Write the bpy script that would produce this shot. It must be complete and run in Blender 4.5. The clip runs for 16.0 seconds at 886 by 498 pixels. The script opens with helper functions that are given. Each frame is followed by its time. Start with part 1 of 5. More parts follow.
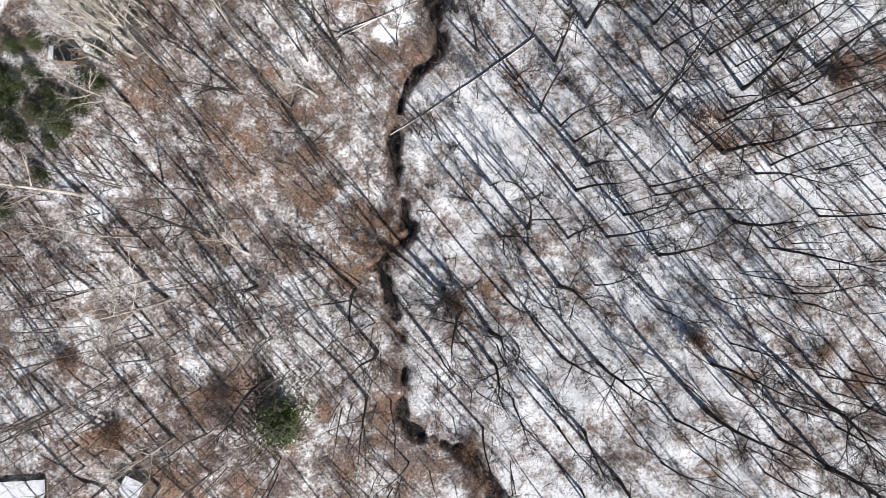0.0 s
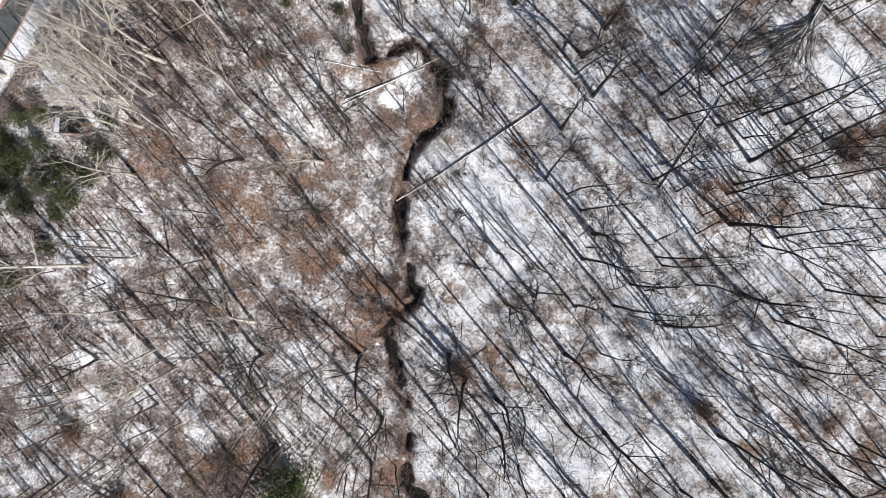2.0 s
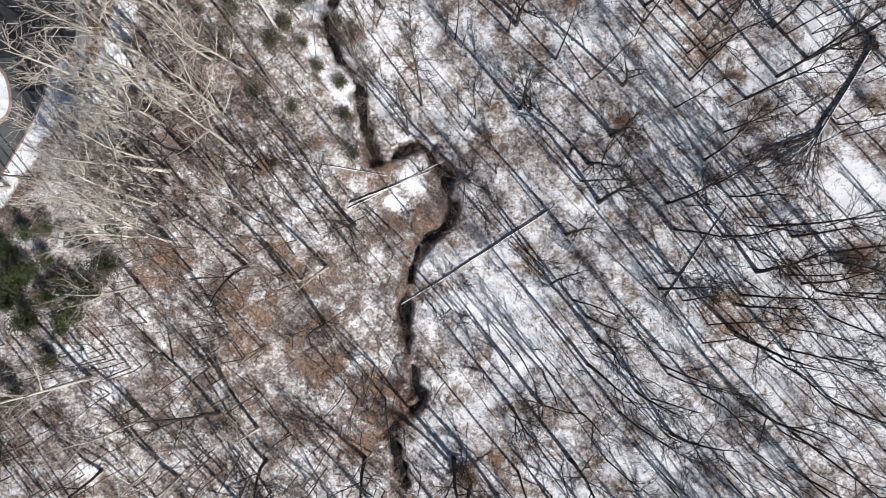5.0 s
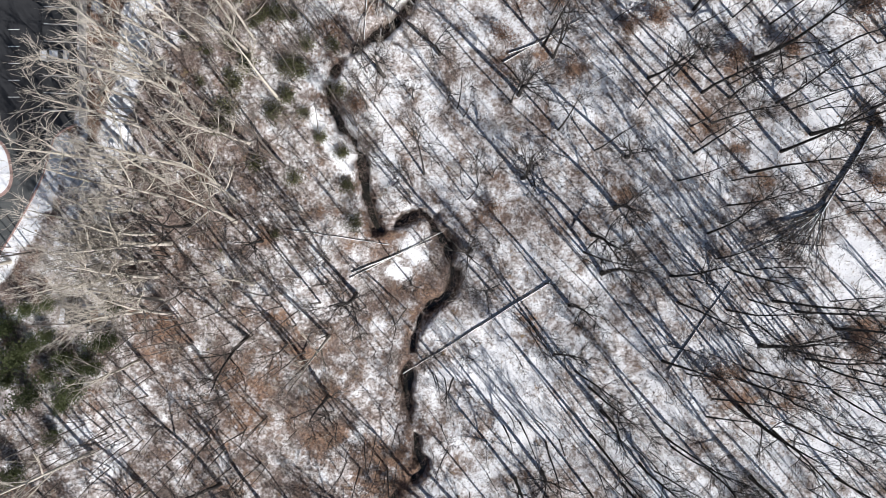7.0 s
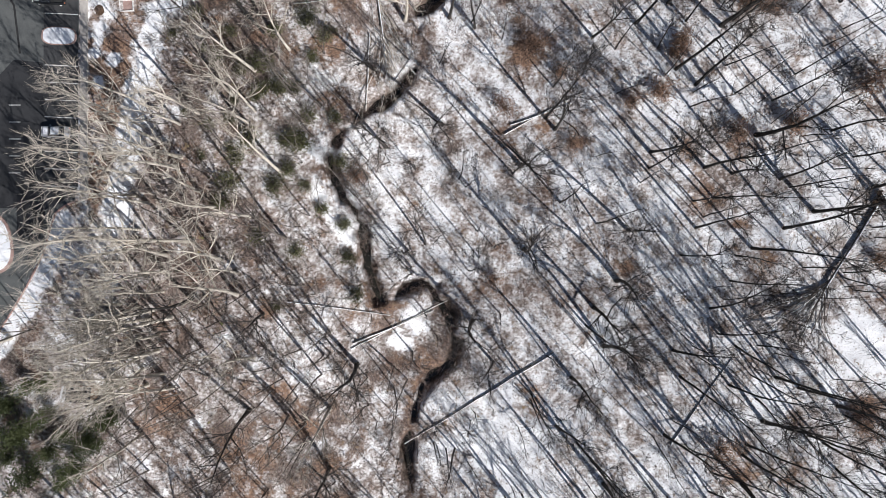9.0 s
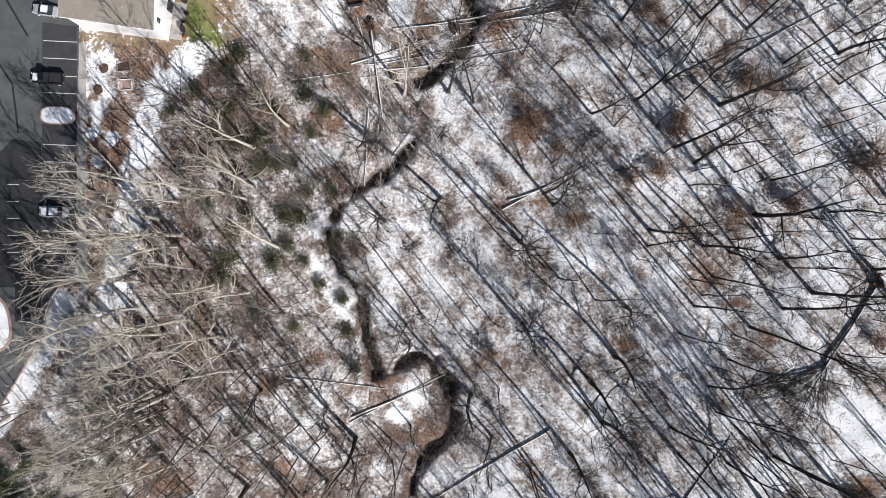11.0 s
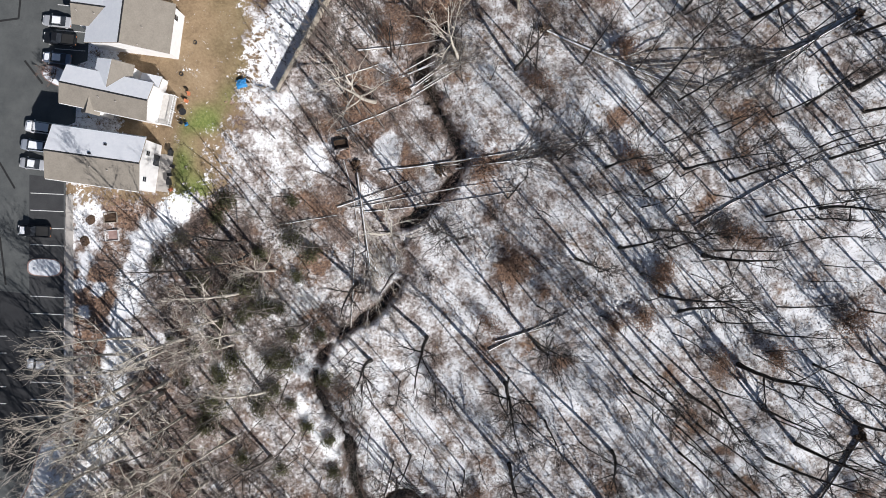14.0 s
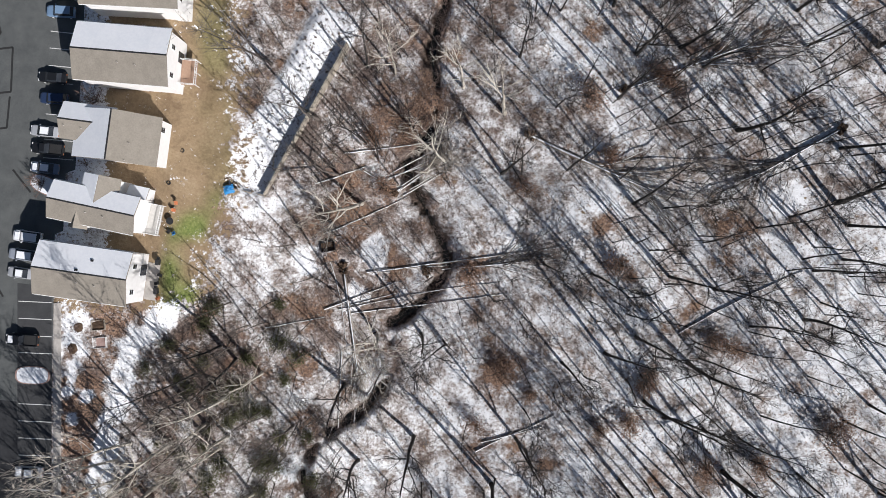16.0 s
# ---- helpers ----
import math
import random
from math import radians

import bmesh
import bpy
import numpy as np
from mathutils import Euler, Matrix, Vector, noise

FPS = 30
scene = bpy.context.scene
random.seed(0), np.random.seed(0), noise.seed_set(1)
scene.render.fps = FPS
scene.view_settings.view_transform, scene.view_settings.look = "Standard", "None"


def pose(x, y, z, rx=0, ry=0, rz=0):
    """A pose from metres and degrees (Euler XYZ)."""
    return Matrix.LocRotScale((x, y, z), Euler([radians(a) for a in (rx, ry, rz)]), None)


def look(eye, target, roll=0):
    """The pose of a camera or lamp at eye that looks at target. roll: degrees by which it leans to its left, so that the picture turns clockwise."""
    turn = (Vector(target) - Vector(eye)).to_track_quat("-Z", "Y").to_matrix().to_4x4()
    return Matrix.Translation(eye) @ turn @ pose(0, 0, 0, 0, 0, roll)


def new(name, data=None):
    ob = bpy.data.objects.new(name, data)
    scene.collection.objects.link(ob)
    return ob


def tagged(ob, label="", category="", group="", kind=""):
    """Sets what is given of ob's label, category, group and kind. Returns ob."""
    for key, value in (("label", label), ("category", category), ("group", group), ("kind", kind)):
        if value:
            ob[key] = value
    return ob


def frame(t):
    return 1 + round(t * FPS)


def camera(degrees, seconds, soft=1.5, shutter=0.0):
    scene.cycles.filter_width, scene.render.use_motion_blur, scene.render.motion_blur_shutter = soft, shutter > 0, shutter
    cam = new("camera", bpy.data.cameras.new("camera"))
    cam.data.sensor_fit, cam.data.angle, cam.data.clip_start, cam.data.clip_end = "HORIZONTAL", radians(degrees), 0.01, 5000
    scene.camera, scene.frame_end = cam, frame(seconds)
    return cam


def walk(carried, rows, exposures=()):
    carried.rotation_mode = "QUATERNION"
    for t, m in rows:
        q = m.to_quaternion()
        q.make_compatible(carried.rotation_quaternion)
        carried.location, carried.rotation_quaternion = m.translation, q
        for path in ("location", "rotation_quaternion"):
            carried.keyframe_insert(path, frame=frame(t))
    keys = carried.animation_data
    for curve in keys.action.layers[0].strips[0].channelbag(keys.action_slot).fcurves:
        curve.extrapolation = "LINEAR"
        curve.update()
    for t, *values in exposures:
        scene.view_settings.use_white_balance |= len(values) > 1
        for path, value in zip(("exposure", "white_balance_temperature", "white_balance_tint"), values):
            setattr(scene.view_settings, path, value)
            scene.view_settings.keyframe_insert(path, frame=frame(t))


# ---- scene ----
# The camera: a drone that looks straight down while it flies up the valley.
cam = camera(70.0, 16.0, soft=0.5)
PATH = [
    (0.0, 0.00, 0.00, 117.61, -0.28),
    (0.5, -0.26, 3.03, 117.59, -0.23),
    (1.0, -0.55, 6.05, 117.55, -0.16),
    (1.5, -0.81, 9.05, 117.47, -0.10),
    (2.0, -1.00, 12.08, 117.42, -0.05),
    (2.5, -1.17, 15.20, 117.39, -0.03),
    (3.0, -1.32, 18.32, 117.37, -0.02),
    (3.5, -1.48, 21.50, 117.32, -0.02),
    (4.0, -1.63, 24.61, 117.23, -0.03),
    (6.5, -2.24, 40.12, 116.67, 0.03),
    (7.0, -2.33, 43.23, 116.60, 0.04),
    (7.5, -2.44, 46.34, 116.55, 0.05),
    (8.0, -2.51, 49.50, 116.48, 0.07),
    (8.5, -2.56, 52.66, 116.41, 0.08),
    (9.0, -2.62, 55.85, 116.39, 0.09),
    (11.5, -2.16, 72.74, 116.36, 0.14),
    (12.0, -1.81, 76.75, 116.42, 0.12),
    (12.5, -1.42, 80.95, 116.51, 0.10),
    (13.0, -0.98, 85.23, 116.61, 0.08),
    (13.5, -0.49, 89.59, 116.73, 0.06),
    (14.0, 0.03, 93.98, 116.92, 0.02),
    (14.5, 0.59, 98.42, 117.12, 0.00),
    (15.0, 1.17, 102.91, 117.27, 0.01),
    (15.5, 1.78, 107.45, 117.39, 0.01),
    (16.0, 2.39, 112.00, 117.51, 0.04),
]
walk(cam, [(t, pose(x, y, z, 0, 0, turn)) for t, x, y, z, turn in PATH], [(0.0, 0.03, 5930, 12), (9.0, 0.03, 5930, 12), (13.0, -0.04, 5930, 12), (16.0, -0.09, 5930, 12)])

# ---- light ----
SUN_AZ, SUN_EL = (0.636, -0.772), 35.5  # the side of the sky that the sun stands on, and its height
world = bpy.data.worlds.new("sky")
scene.world = world
world.use_nodes = True
wn = world.node_tree.nodes
sky = wn.new("ShaderNodeTexSky")
sky.sky_type, sky.sun_disc = "NISHITA", False
sky.sun_elevation = radians(SUN_EL)
sky.sun_rotation = math.atan2(SUN_AZ[0], SUN_AZ[1])
wn["Background"].inputs[1].default_value = 0.044
world.node_tree.links.new(sky.outputs[0], wn["Background"].inputs[0])
sun = new("sun", bpy.data.lights.new("sun", "SUN"))
sun.data.energy, sun.data.angle, sun.data.color = 6.3, radians(0.53), (1.0, 0.93, 0.84)
reach = math.cos(radians(SUN_EL))
sun.matrix_world = look((SUN_AZ[0] * reach * 300, SUN_AZ[1] * reach * 300, math.sin(radians(SUN_EL)) * 300), (0, 0, 0))
scene.view_settings.exposure = 0.0

rng = random.Random(11)


# ---- materials ----
def material(name, rough=0.8, metal=0.0):
    m = bpy.data.materials.new(name)
    m.use_nodes = True
    nodes, links = m.node_tree.nodes, m.node_tree.links
    b = nodes["Principled BSDF"]
    b.inputs["Roughness"].default_value, b.inputs["Metallic"].default_value = rough, metal
    return m, nodes, links, b


def noise_node(nodes, links, size, detail=4.0, rough=0.6, coords=None):
    """Noise whose blobs are about size metres wide."""
    n = nodes.new("ShaderNodeTexNoise")
    n.inputs["Scale"].default_value, n.inputs["Detail"].default_value, n.inputs["Roughness"].default_value = 1.0 / size, detail, rough
    if coords:
        links.new(coords, n.inputs["Vector"])
    return n


def ramp_node(nodes, links, src, stops):
    r = nodes.new("ShaderNodeValToRGB")
    e = r.color_ramp.elements
    while len(e) < len(stops):
        e.new(0.5)
    for el, (at, col) in zip(e, stops):
        el.position = at
        el.color = (*col, 1) if len(col) == 3 else col
    links.new(src, r.inputs[0])
    return r


def mix_node(nodes, links, fac, a, b):
    m = nodes.new("ShaderNodeMix")
    m.data_type = "RGBA"
    for val, sock in ((fac, m.inputs[0]), (a, m.inputs[6]), (b, m.inputs[7])):
        if isinstance(val, (float, int)):
            sock.default_value = val
        elif isinstance(val, tuple):
            sock.default_value = (*val, 1)
        else:
            links.new(val, sock)
    return m.outputs[2]


def math_node(nodes, links, op, a, b=0.0, clamp=False):
    m = nodes.new("ShaderNodeMath")
    m.operation, m.use_clamp = op, clamp
    for val, sock in ((a, m.inputs[0]), (b, m.inputs[1])):
        if isinstance(val, (float, int)):
            sock.default_value = val
        else:
            links.new(val, sock)
    return m.outputs[0]


def bump_node(nodes, links, b, src, dist, strength=1.0):
    n = nodes.new("ShaderNodeBump")
    n.inputs["Distance"].default_value, n.inputs["Strength"].default_value = dist, strength
    links.new(src, n.inputs["Height"])
    links.new(n.outputs[0], b.inputs["Normal"])


def plain(name, dark, light, size=0.3, rough=0.8, metal=0.0, bump=0.01, spread=0.0, fine=0.0):
    """A surface whose colour wanders between two tones at two scales; spread varies whole objects."""
    m, nodes, links, b = material(name, rough, metal)
    tc = nodes.new("ShaderNodeTexCoord").outputs["Object"]
    n1 = noise_node(nodes, links, size, 5.0, 0.65, tc)
    n2 = noise_node(nodes, links, fine or size * 6, 3.0, 0.5, tc)
    s = math_node(nodes, links, "ADD", math_node(nodes, links, "MULTIPLY", n1.outputs[0], 0.6), math_node(nodes, links, "MULTIPLY", n2.outputs[0], 0.4))
    if spread:
        info = nodes.new("ShaderNodeObjectInfo").outputs["Random"]
        s = math_node(nodes, links, "ADD", s, math_node(nodes, links, "MULTIPLY", math_node(nodes, links, "SUBTRACT", info, 0.5), spread))
    r = ramp_node(nodes, links, s, [(0.3, dark), (0.7, light)])
    links.new(r.outputs[0], b.inputs["Base Color"])
    if bump:
        bump_node(nodes, links, b, n1.outputs[0], bump)
    return m


THIN_FROM, BARE_FROM = 0.96, 1.10


def ground_material():
    """Snow that lets leaf litter through; three masks on the mesh say how much litter, dead lawn and bare soil there is."""
    m, nodes, links, b = material("snow_and_leaf_litter", 0.9)
    tc = nodes.new("ShaderNodeTexCoord").outputs["Object"]

    def mask(name):
        a = nodes.new("ShaderNodeAttribute")
        a.attribute_name = name
        return a.outputs["Fac"]

    flecks = noise_node(nodes, links, 0.5, 4.0, 0.75, tc)
    clump = noise_node(nodes, links, 1.5, 4.0, 0.65, tc)
    drift = noise_node(nodes, links, 3.8, 3.0, 0.55, tc)
    tone = noise_node(nodes, links, 5.0, 3.0, 0.6, tc)
    grain = noise_node(nodes, links, 0.45, 4.0, 0.7, tc)
    # litter shows where the mask plus the noises pass a threshold, and the snow thins out towards it
    s = math_node(nodes, links, "ADD", math_node(nodes, links, "MULTIPLY", flecks.outputs[0], 0.62), math_node(nodes, links, "MULTIPLY", clump.outputs[0], 0.55))
    s = math_node(nodes, links, "ADD", s, math_node(nodes, links, "MULTIPLY", drift.outputs[0], 0.55))
    s = math_node(nodes, links, "ADD", s, math_node(nodes, links, "MULTIPLY", mask("litter"), 0.70))
    sparse = math_node(nodes, links, "MULTIPLY", math_node(nodes, links, "SUBTRACT", s, THIN_FROM), 1.0 / (BARE_FROM - THIN_FROM), True)
    cover = math_node(nodes, links, "MULTIPLY", math_node(nodes, links, "SUBTRACT", s, BARE_FROM), 1.0 / 0.13, True)
    litter = ramp_node(nodes, links, grain.outputs[0], [(0.28, (0.038, 0.029, 0.025)), (0.45, (0.115, 0.085, 0.071)), (0.62, (0.225, 0.176, 0.150)), (0.78, (0.40, 0.335, 0.295))]).outputs[0]
    rust = ramp_node(nodes, links, grain.outputs[0], [(0.3, (0.070, 0.042, 0.030)), (0.5, (0.215, 0.130, 0.084)), (0.75, (0.43, 0.295, 0.205))]).outputs[0]
    litter = mix_node(nodes, links, ramp_node(nodes, links, math_node(nodes, links, "ADD", tone.outputs[0], math_node(nodes, links, "MULTIPLY", mask("soil"), 0.4)), [(0.50, (0, 0, 0)), (0.72, (1, 1, 1))]).outputs[0], litter, rust)
    thin = noise_node(nodes, links, 0.7, 5.0, 0.75, tc)
    snow = ramp_node(nodes, links, thin.outputs[0], [(0.42, (0.90, 0.91, 0.92)), (0.60, (0.83, 0.835, 0.845)), (0.78, (0.60, 0.575, 0.56))]).outputs[0]
    dusted = ramp_node(nodes, links, thin.outputs[0], [(0.36, (0.70, 0.68, 0.67)), (0.52, (0.45, 0.41, 0.385)), (0.66, (0.20, 0.165, 0.145))]).outputs[0]
    col = mix_node(nodes, links, sparse, snow, dusted)
    col = mix_node(nodes, links, cover, col, litter)
    speck = noise_node(nodes, links, 0.30, 2.0, 0.6, tc)
    spots = math_node(nodes, links, "ADD", speck.outputs[0], math_node(nodes, links, "MULTIPLY", mask("litter"), 0.12))
    spots = math_node(nodes, links, "ADD", spots, math_node(nodes, links, "MULTIPLY", tone.outputs[0], 0.16))
    pepper = ramp_node(nodes, links, spots, [(0.72, (0, 0, 0)), (0.78, (1, 1, 1))]).outputs[0]
    col = mix_node(nodes, links, pepper, col, (0.075, 0.055, 0.048))
    lawn = ramp_node(nodes, links, math_node(nodes, links, "ADD", math_node(nodes, links, "MULTIPLY", grain.outputs[0], 0.45), math_node(nodes, links, "MULTIPLY", tone.outputs[0], 0.55)),
                     [(0.36, (0.17, 0.115, 0.065)), (0.52, (0.265, 0.19, 0.11)), (0.66, (0.33, 0.25, 0.155))]).outputs[0]
    turf = ramp_node(nodes, links, grain.outputs[0], [(0.3, (0.085, 0.11, 0.025)), (0.5, (0.145, 0.185, 0.042)), (0.7, (0.23, 0.25, 0.085))]).outputs[0]
    lawn = mix_node(nodes, links, mask("turf"), lawn, turf)
    bare = math_node(nodes, links, "ADD", mask("lawn"), math_node(nodes, links, "MULTIPLY", math_node(nodes, links, "SUBTRACT", math_node(nodes, links, "ADD", flecks.outputs[0], clump.outputs[0]), 1.0), 2.2))
    lawn_on = ramp_node(nodes, links, bare, [(0.46, (0, 0, 0)), (0.58, (1, 1, 1))]).outputs[0]
    col = mix_node(nodes, links, lawn_on, col, lawn)
    mud = ramp_node(nodes, links, grain.outputs[0], [(0.3, (0.022, 0.017, 0.013)), (0.5, (0.070, 0.050, 0.036)), (0.75, (0.19, 0.14, 0.105))]).outputs[0]
    col = mix_node(nodes, links, mask("mud"), col, mud)
    links.new(col, b.inputs["Base Color"])
    h = math_node(nodes, links, "ADD", math_node(nodes, links, "MULTIPLY", grain.outputs[0], 0.5), math_node(nodes, links, "MULTIPLY", clump.outputs[0], 1.0))
    bump_node(nodes, links, b, h, 0.25, 0.7)
    return m


def leaf(name, dark, light):
    """Thin leaves that let some light through."""
    m = plain(name, dark, light, 0.5, 0.7, bump=0, spread=0.2)
    nodes, links = m.node_tree.nodes, m.node_tree.links
    b, out = nodes["Principled BSDF"], nodes["Material Output"]
    glow, mix = nodes.new("ShaderNodeBsdfTranslucent"), nodes.new("ShaderNodeMixShader")
    links.new(b.inputs["Base Color"].links[0].from_socket, glow.inputs["Color"])
    mix.inputs[0].default_value = 0.4
    links.new(b.outputs[0], mix.inputs[1])
    links.new(glow.outputs[0], mix.inputs[2])
    links.new(mix.outputs[0], out.inputs["Surface"])
    return m


GROUND = ground_material()
BARK = plain("grey_bark", (0.011, 0.0095, 0.0085), (0.042, 0.036, 0.031), 0.35, 0.9, bump=0.03, spread=0.25)
PALE_BARK = plain("pale_mottled_bark", (0.32, 0.29, 0.235), (0.68, 0.63, 0.545), 0.5, 0.85, bump=0.02, spread=0.2)
TWIG = plain("twig_bark", (0.014, 0.012, 0.0105), (0.060, 0.050, 0.043), 1.5, 0.9, bump=0, spread=0.3)
PALE_TWIG = plain("pale_twig_bark", (0.27, 0.24, 0.20), (0.56, 0.51, 0.435), 1.5, 0.9, bump=0, spread=0.2)
GREY_BARK = plain("grey_brown_bark", (0.055, 0.046, 0.040), (0.20, 0.172, 0.148), 0.4, 0.9, bump=0.02, spread=0.3)
GREY_TWIG = plain("grey_brown_twig", (0.060, 0.050, 0.043), (0.23, 0.20, 0.172), 1.5, 0.9, bump=0, spread=0.3)
DARK_LOG = plain("dark_fallen_bark", (0.045, 0.038, 0.033), (0.20, 0.17, 0.145), 0.5, 0.9, bump=0.02)
BROWN_TWIG = plain("brown_brush_bark", (0.09, 0.062, 0.050), (0.28, 0.20, 0.165), 1.5, 0.9, bump=0)
LOG = plain("weathered_log", (0.16, 0.135, 0.11), (0.46, 0.41, 0.35), 0.4, 0.9, bump=0.02, spread=0.3)
DEADLEAF = leaf("dead_brown_leaf", (0.21, 0.125, 0.085), (0.44, 0.29, 0.20))
NEEDLE = leaf("evergreen_leaf", (0.030, 0.042, 0.014), (0.125, 0.145, 0.055))
LEAFGREEN = leaf("bright_evergreen_leaf", (0.050, 0.075, 0.022), (0.18, 0.23, 0.07))
OLIVE = leaf("olive_creeper_leaf", (0.045, 0.048, 0.020), (0.20, 0.20, 0.095))
SNOW = plain("snow", (0.78, 0.80, 0.83), (0.90, 0.91, 0.92), 0.5, 0.7, bump=0.03)
ASPHALT = plain("asphalt", (0.058, 0.063, 0.063), (0.128, 0.133, 0.128), 3.0, 0.85, bump=0.004, fine=0.12)
# darker asphalt tone that holds the shade over the parking stalls
STALL_SHADE = plain("stall_shade_asphalt", (0.034, 0.035, 0.037), (0.062, 0.063, 0.064), 2.0, 0.9, bump=0.004, fine=0.15)
# near-black asphalt tone that carries the tree shade on the drive
LANE_SHADE = plain("lane_shade_asphalt", (0.018, 0.019, 0.021), (0.036, 0.037, 0.040), 2.0, 0.85, bump=0.004, fine=0.15)
SOIL = plain("dark_soil", (0.035, 0.022, 0.014), (0.12, 0.075, 0.045), 0.4, 0.95, bump=0.05)
LINE = plain("road_paint", (0.55, 0.55, 0.53), (0.78, 0.78, 0.76), 0.3, 0.7, bump=0)
BRICKRED = plain("reddish_kerb", (0.27, 0.17, 0.145), (0.44, 0.32, 0.28), 0.3, 0.9, bump=0.004)
CONCRETE = plain("concrete", (0.34, 0.31, 0.28), (0.52, 0.49, 0.45), 0.6, 0.9, bump=0.005)
SHINGLE = plain("tan_shingle", (0.20, 0.178, 0.146), (0.31, 0.278, 0.23), 0.25, 0.9, bump=0.01, spread=0.12)
SIDING = plain("cream_siding", (0.76, 0.745, 0.72), (0.87, 0.86, 0.84), 0.8, 0.65, bump=0.002)
TRIM = plain("white_trim", (0.74, 0.74, 0.72), (0.84, 0.84, 0.82), 0.5, 0.5, bump=0)
DECKWOOD = plain("deck_boards", (0.27, 0.16, 0.105), (0.44, 0.30, 0.21), 0.4, 0.8, bump=0.004)
GREYWOOD = plain("grey_timber", (0.24, 0.21, 0.17), (0.44, 0.39, 0.32), 0.4, 0.85, bump=0.01)
PALEWOOD = plain("weathered_pale_timber", (0.40, 0.38, 0.35), (0.62, 0.60, 0.56), 0.4, 0.85, bump=0.006)
DARK = plain("dark_metal", (0.02, 0.02, 0.022), (0.05, 0.05, 0.052), 0.3, 0.5, 0.3, bump=0)
WINDOW = plain("window_glass", (0.02, 0.024, 0.03), (0.05, 0.055, 0.065), 1.0, 0.06, bump=0)
RUBBER = plain("tyre_rubber", (0.012, 0.012, 0.012), (0.03, 0.03, 0.03), 0.2, 0.9, bump=0)
BLUE = plain("blue_tarp", (0.02, 0.16, 0.42), (0.05, 0.30, 0.62), 0.4, 0.5, bump=0.02)
WATER = plain("dark_creek_water", (0.010, 0.011, 0.010), (0.030, 0.027, 0.020), 1.2, 0.08, bump=0.01)
TERRACOTTA = plain("orange_cloth", (0.42, 0.13, 0.05), (0.58, 0.24, 0.11), 0.3, 0.8, bump=0)


def paint(name, col, rough=0.35):
    return plain(name, tuple(c * 0.9 for c in col), col, 0.8, rough, 0.0, bump=0)


# ---- helpers for meshes ----
def mesh_of(name, verts, faces, mat, smooth=False):
    me = bpy.data.meshes.new(name)
    me.from_pydata(verts, [], faces)
    if mat:
        me.materials.append(mat)
    if smooth:
        me.polygons.foreach_set("use_smooth", [True] * len(me.polygons))
    me.update()
    return me


def child(name, me, parent, label="", at=None):
    ob = new(name, me)
    ob.parent = parent
    if at is not None:
        ob.matrix_basis = at
    if label:
        ob["label"] = label
    return ob


def part(name, bm, mat, parent, label="", at=None):
    me = bpy.data.meshes.new(name)
    bm.to_mesh(me)
    bm.free()
    me.materials.append(mat)
    return child(name, me, parent, label, at)


def thing(name, m, label, category, group="", kind=""):
    ob = new(name)
    ob.empty_display_size = 0.3
    ob.matrix_basis = m
    return tagged(ob, label, category, group, kind)


def box(x0, x1, y0, y1, z0, z1, bevel=0.0, bm=None):
    own = bm or bmesh.new()
    made = bmesh.ops.create_cube(own, size=1.0, matrix=Matrix.Translation(((x0 + x1) / 2, (y0 + y1) / 2, (z0 + z1) / 2)) @ Matrix.Diagonal((x1 - x0, y1 - y0, z1 - z0, 1)))
    if bevel:
        edges = list({e for v in made["verts"] for e in v.link_edges})
        bmesh.ops.bevel(own, geom=edges, offset=bevel, segments=2, affect="EDGES", profile=0.5)
    return own


def prism(outline, z0, z1):
    """A slab with that outline (counter-clockwise)."""
    bm = bmesh.new()
    low = [bm.verts.new((x, y, z0)) for x, y in outline]
    high = [bm.verts.new((x, y, z1)) for x, y in outline]
    bm.faces.new(high)
    bm.faces.new(low[::-1])
    for i in range(len(outline)):
        j = (i + 1) % len(outline)
        bm.faces.new((low[i], low[j], high[j], high[i]))
    return bm


def slab(corners, thick):
    """A plate: its upper corners in order, and its thickness downwards."""
    bm = bmesh.new()
    top = [bm.verts.new(c) for c in corners]
    low = [bm.verts.new((c[0], c[1], c[2] - thick)) for c in corners]
    bm.faces.new(top)
    bm.faces.new(low[::-1])
    for i in range(len(corners)):
        j = (i + 1) % len(corners)
        bm.faces.new((low[i], low[j], top[j], top[i]))
    bmesh.ops.recalc_face_normals(bm, faces=bm.faces)
    return bm


# ---- ground ----
CREEK = [(12, -75), (9, -60), (8.8, -46), (5, -38), (-6.5, -33), (-7.7, -26), (-7.2, -21), (-8, -14.5), (-10.3, -8.2), (-11.3, -1.4), (-6.2, 2.2),
         (-7, 7.5), (-8.7, 14.8), (-8.2, 24), (-6, 32), (-1, 35.5), (-0.7, 40), (-3, 46), (-6.6, 49.5), (-13, 46.5), (-15.9, 51.8), (-17.5, 60),
         (-20.6, 65.7), (-22.8, 70.4), (-21.5, 75.5), (-17, 79.6), (-11.2, 84), (-7.8, 88), (-5, 91), (-6.4, 94.3), (-7.5, 98), (-3.5, 101),
         (1.5, 105), (3, 110.5), (0, 118), (-4, 127), (0, 132.6), (1.4, 140), (0.4, 147), (3, 160), (-3, 185), (4, 240)]


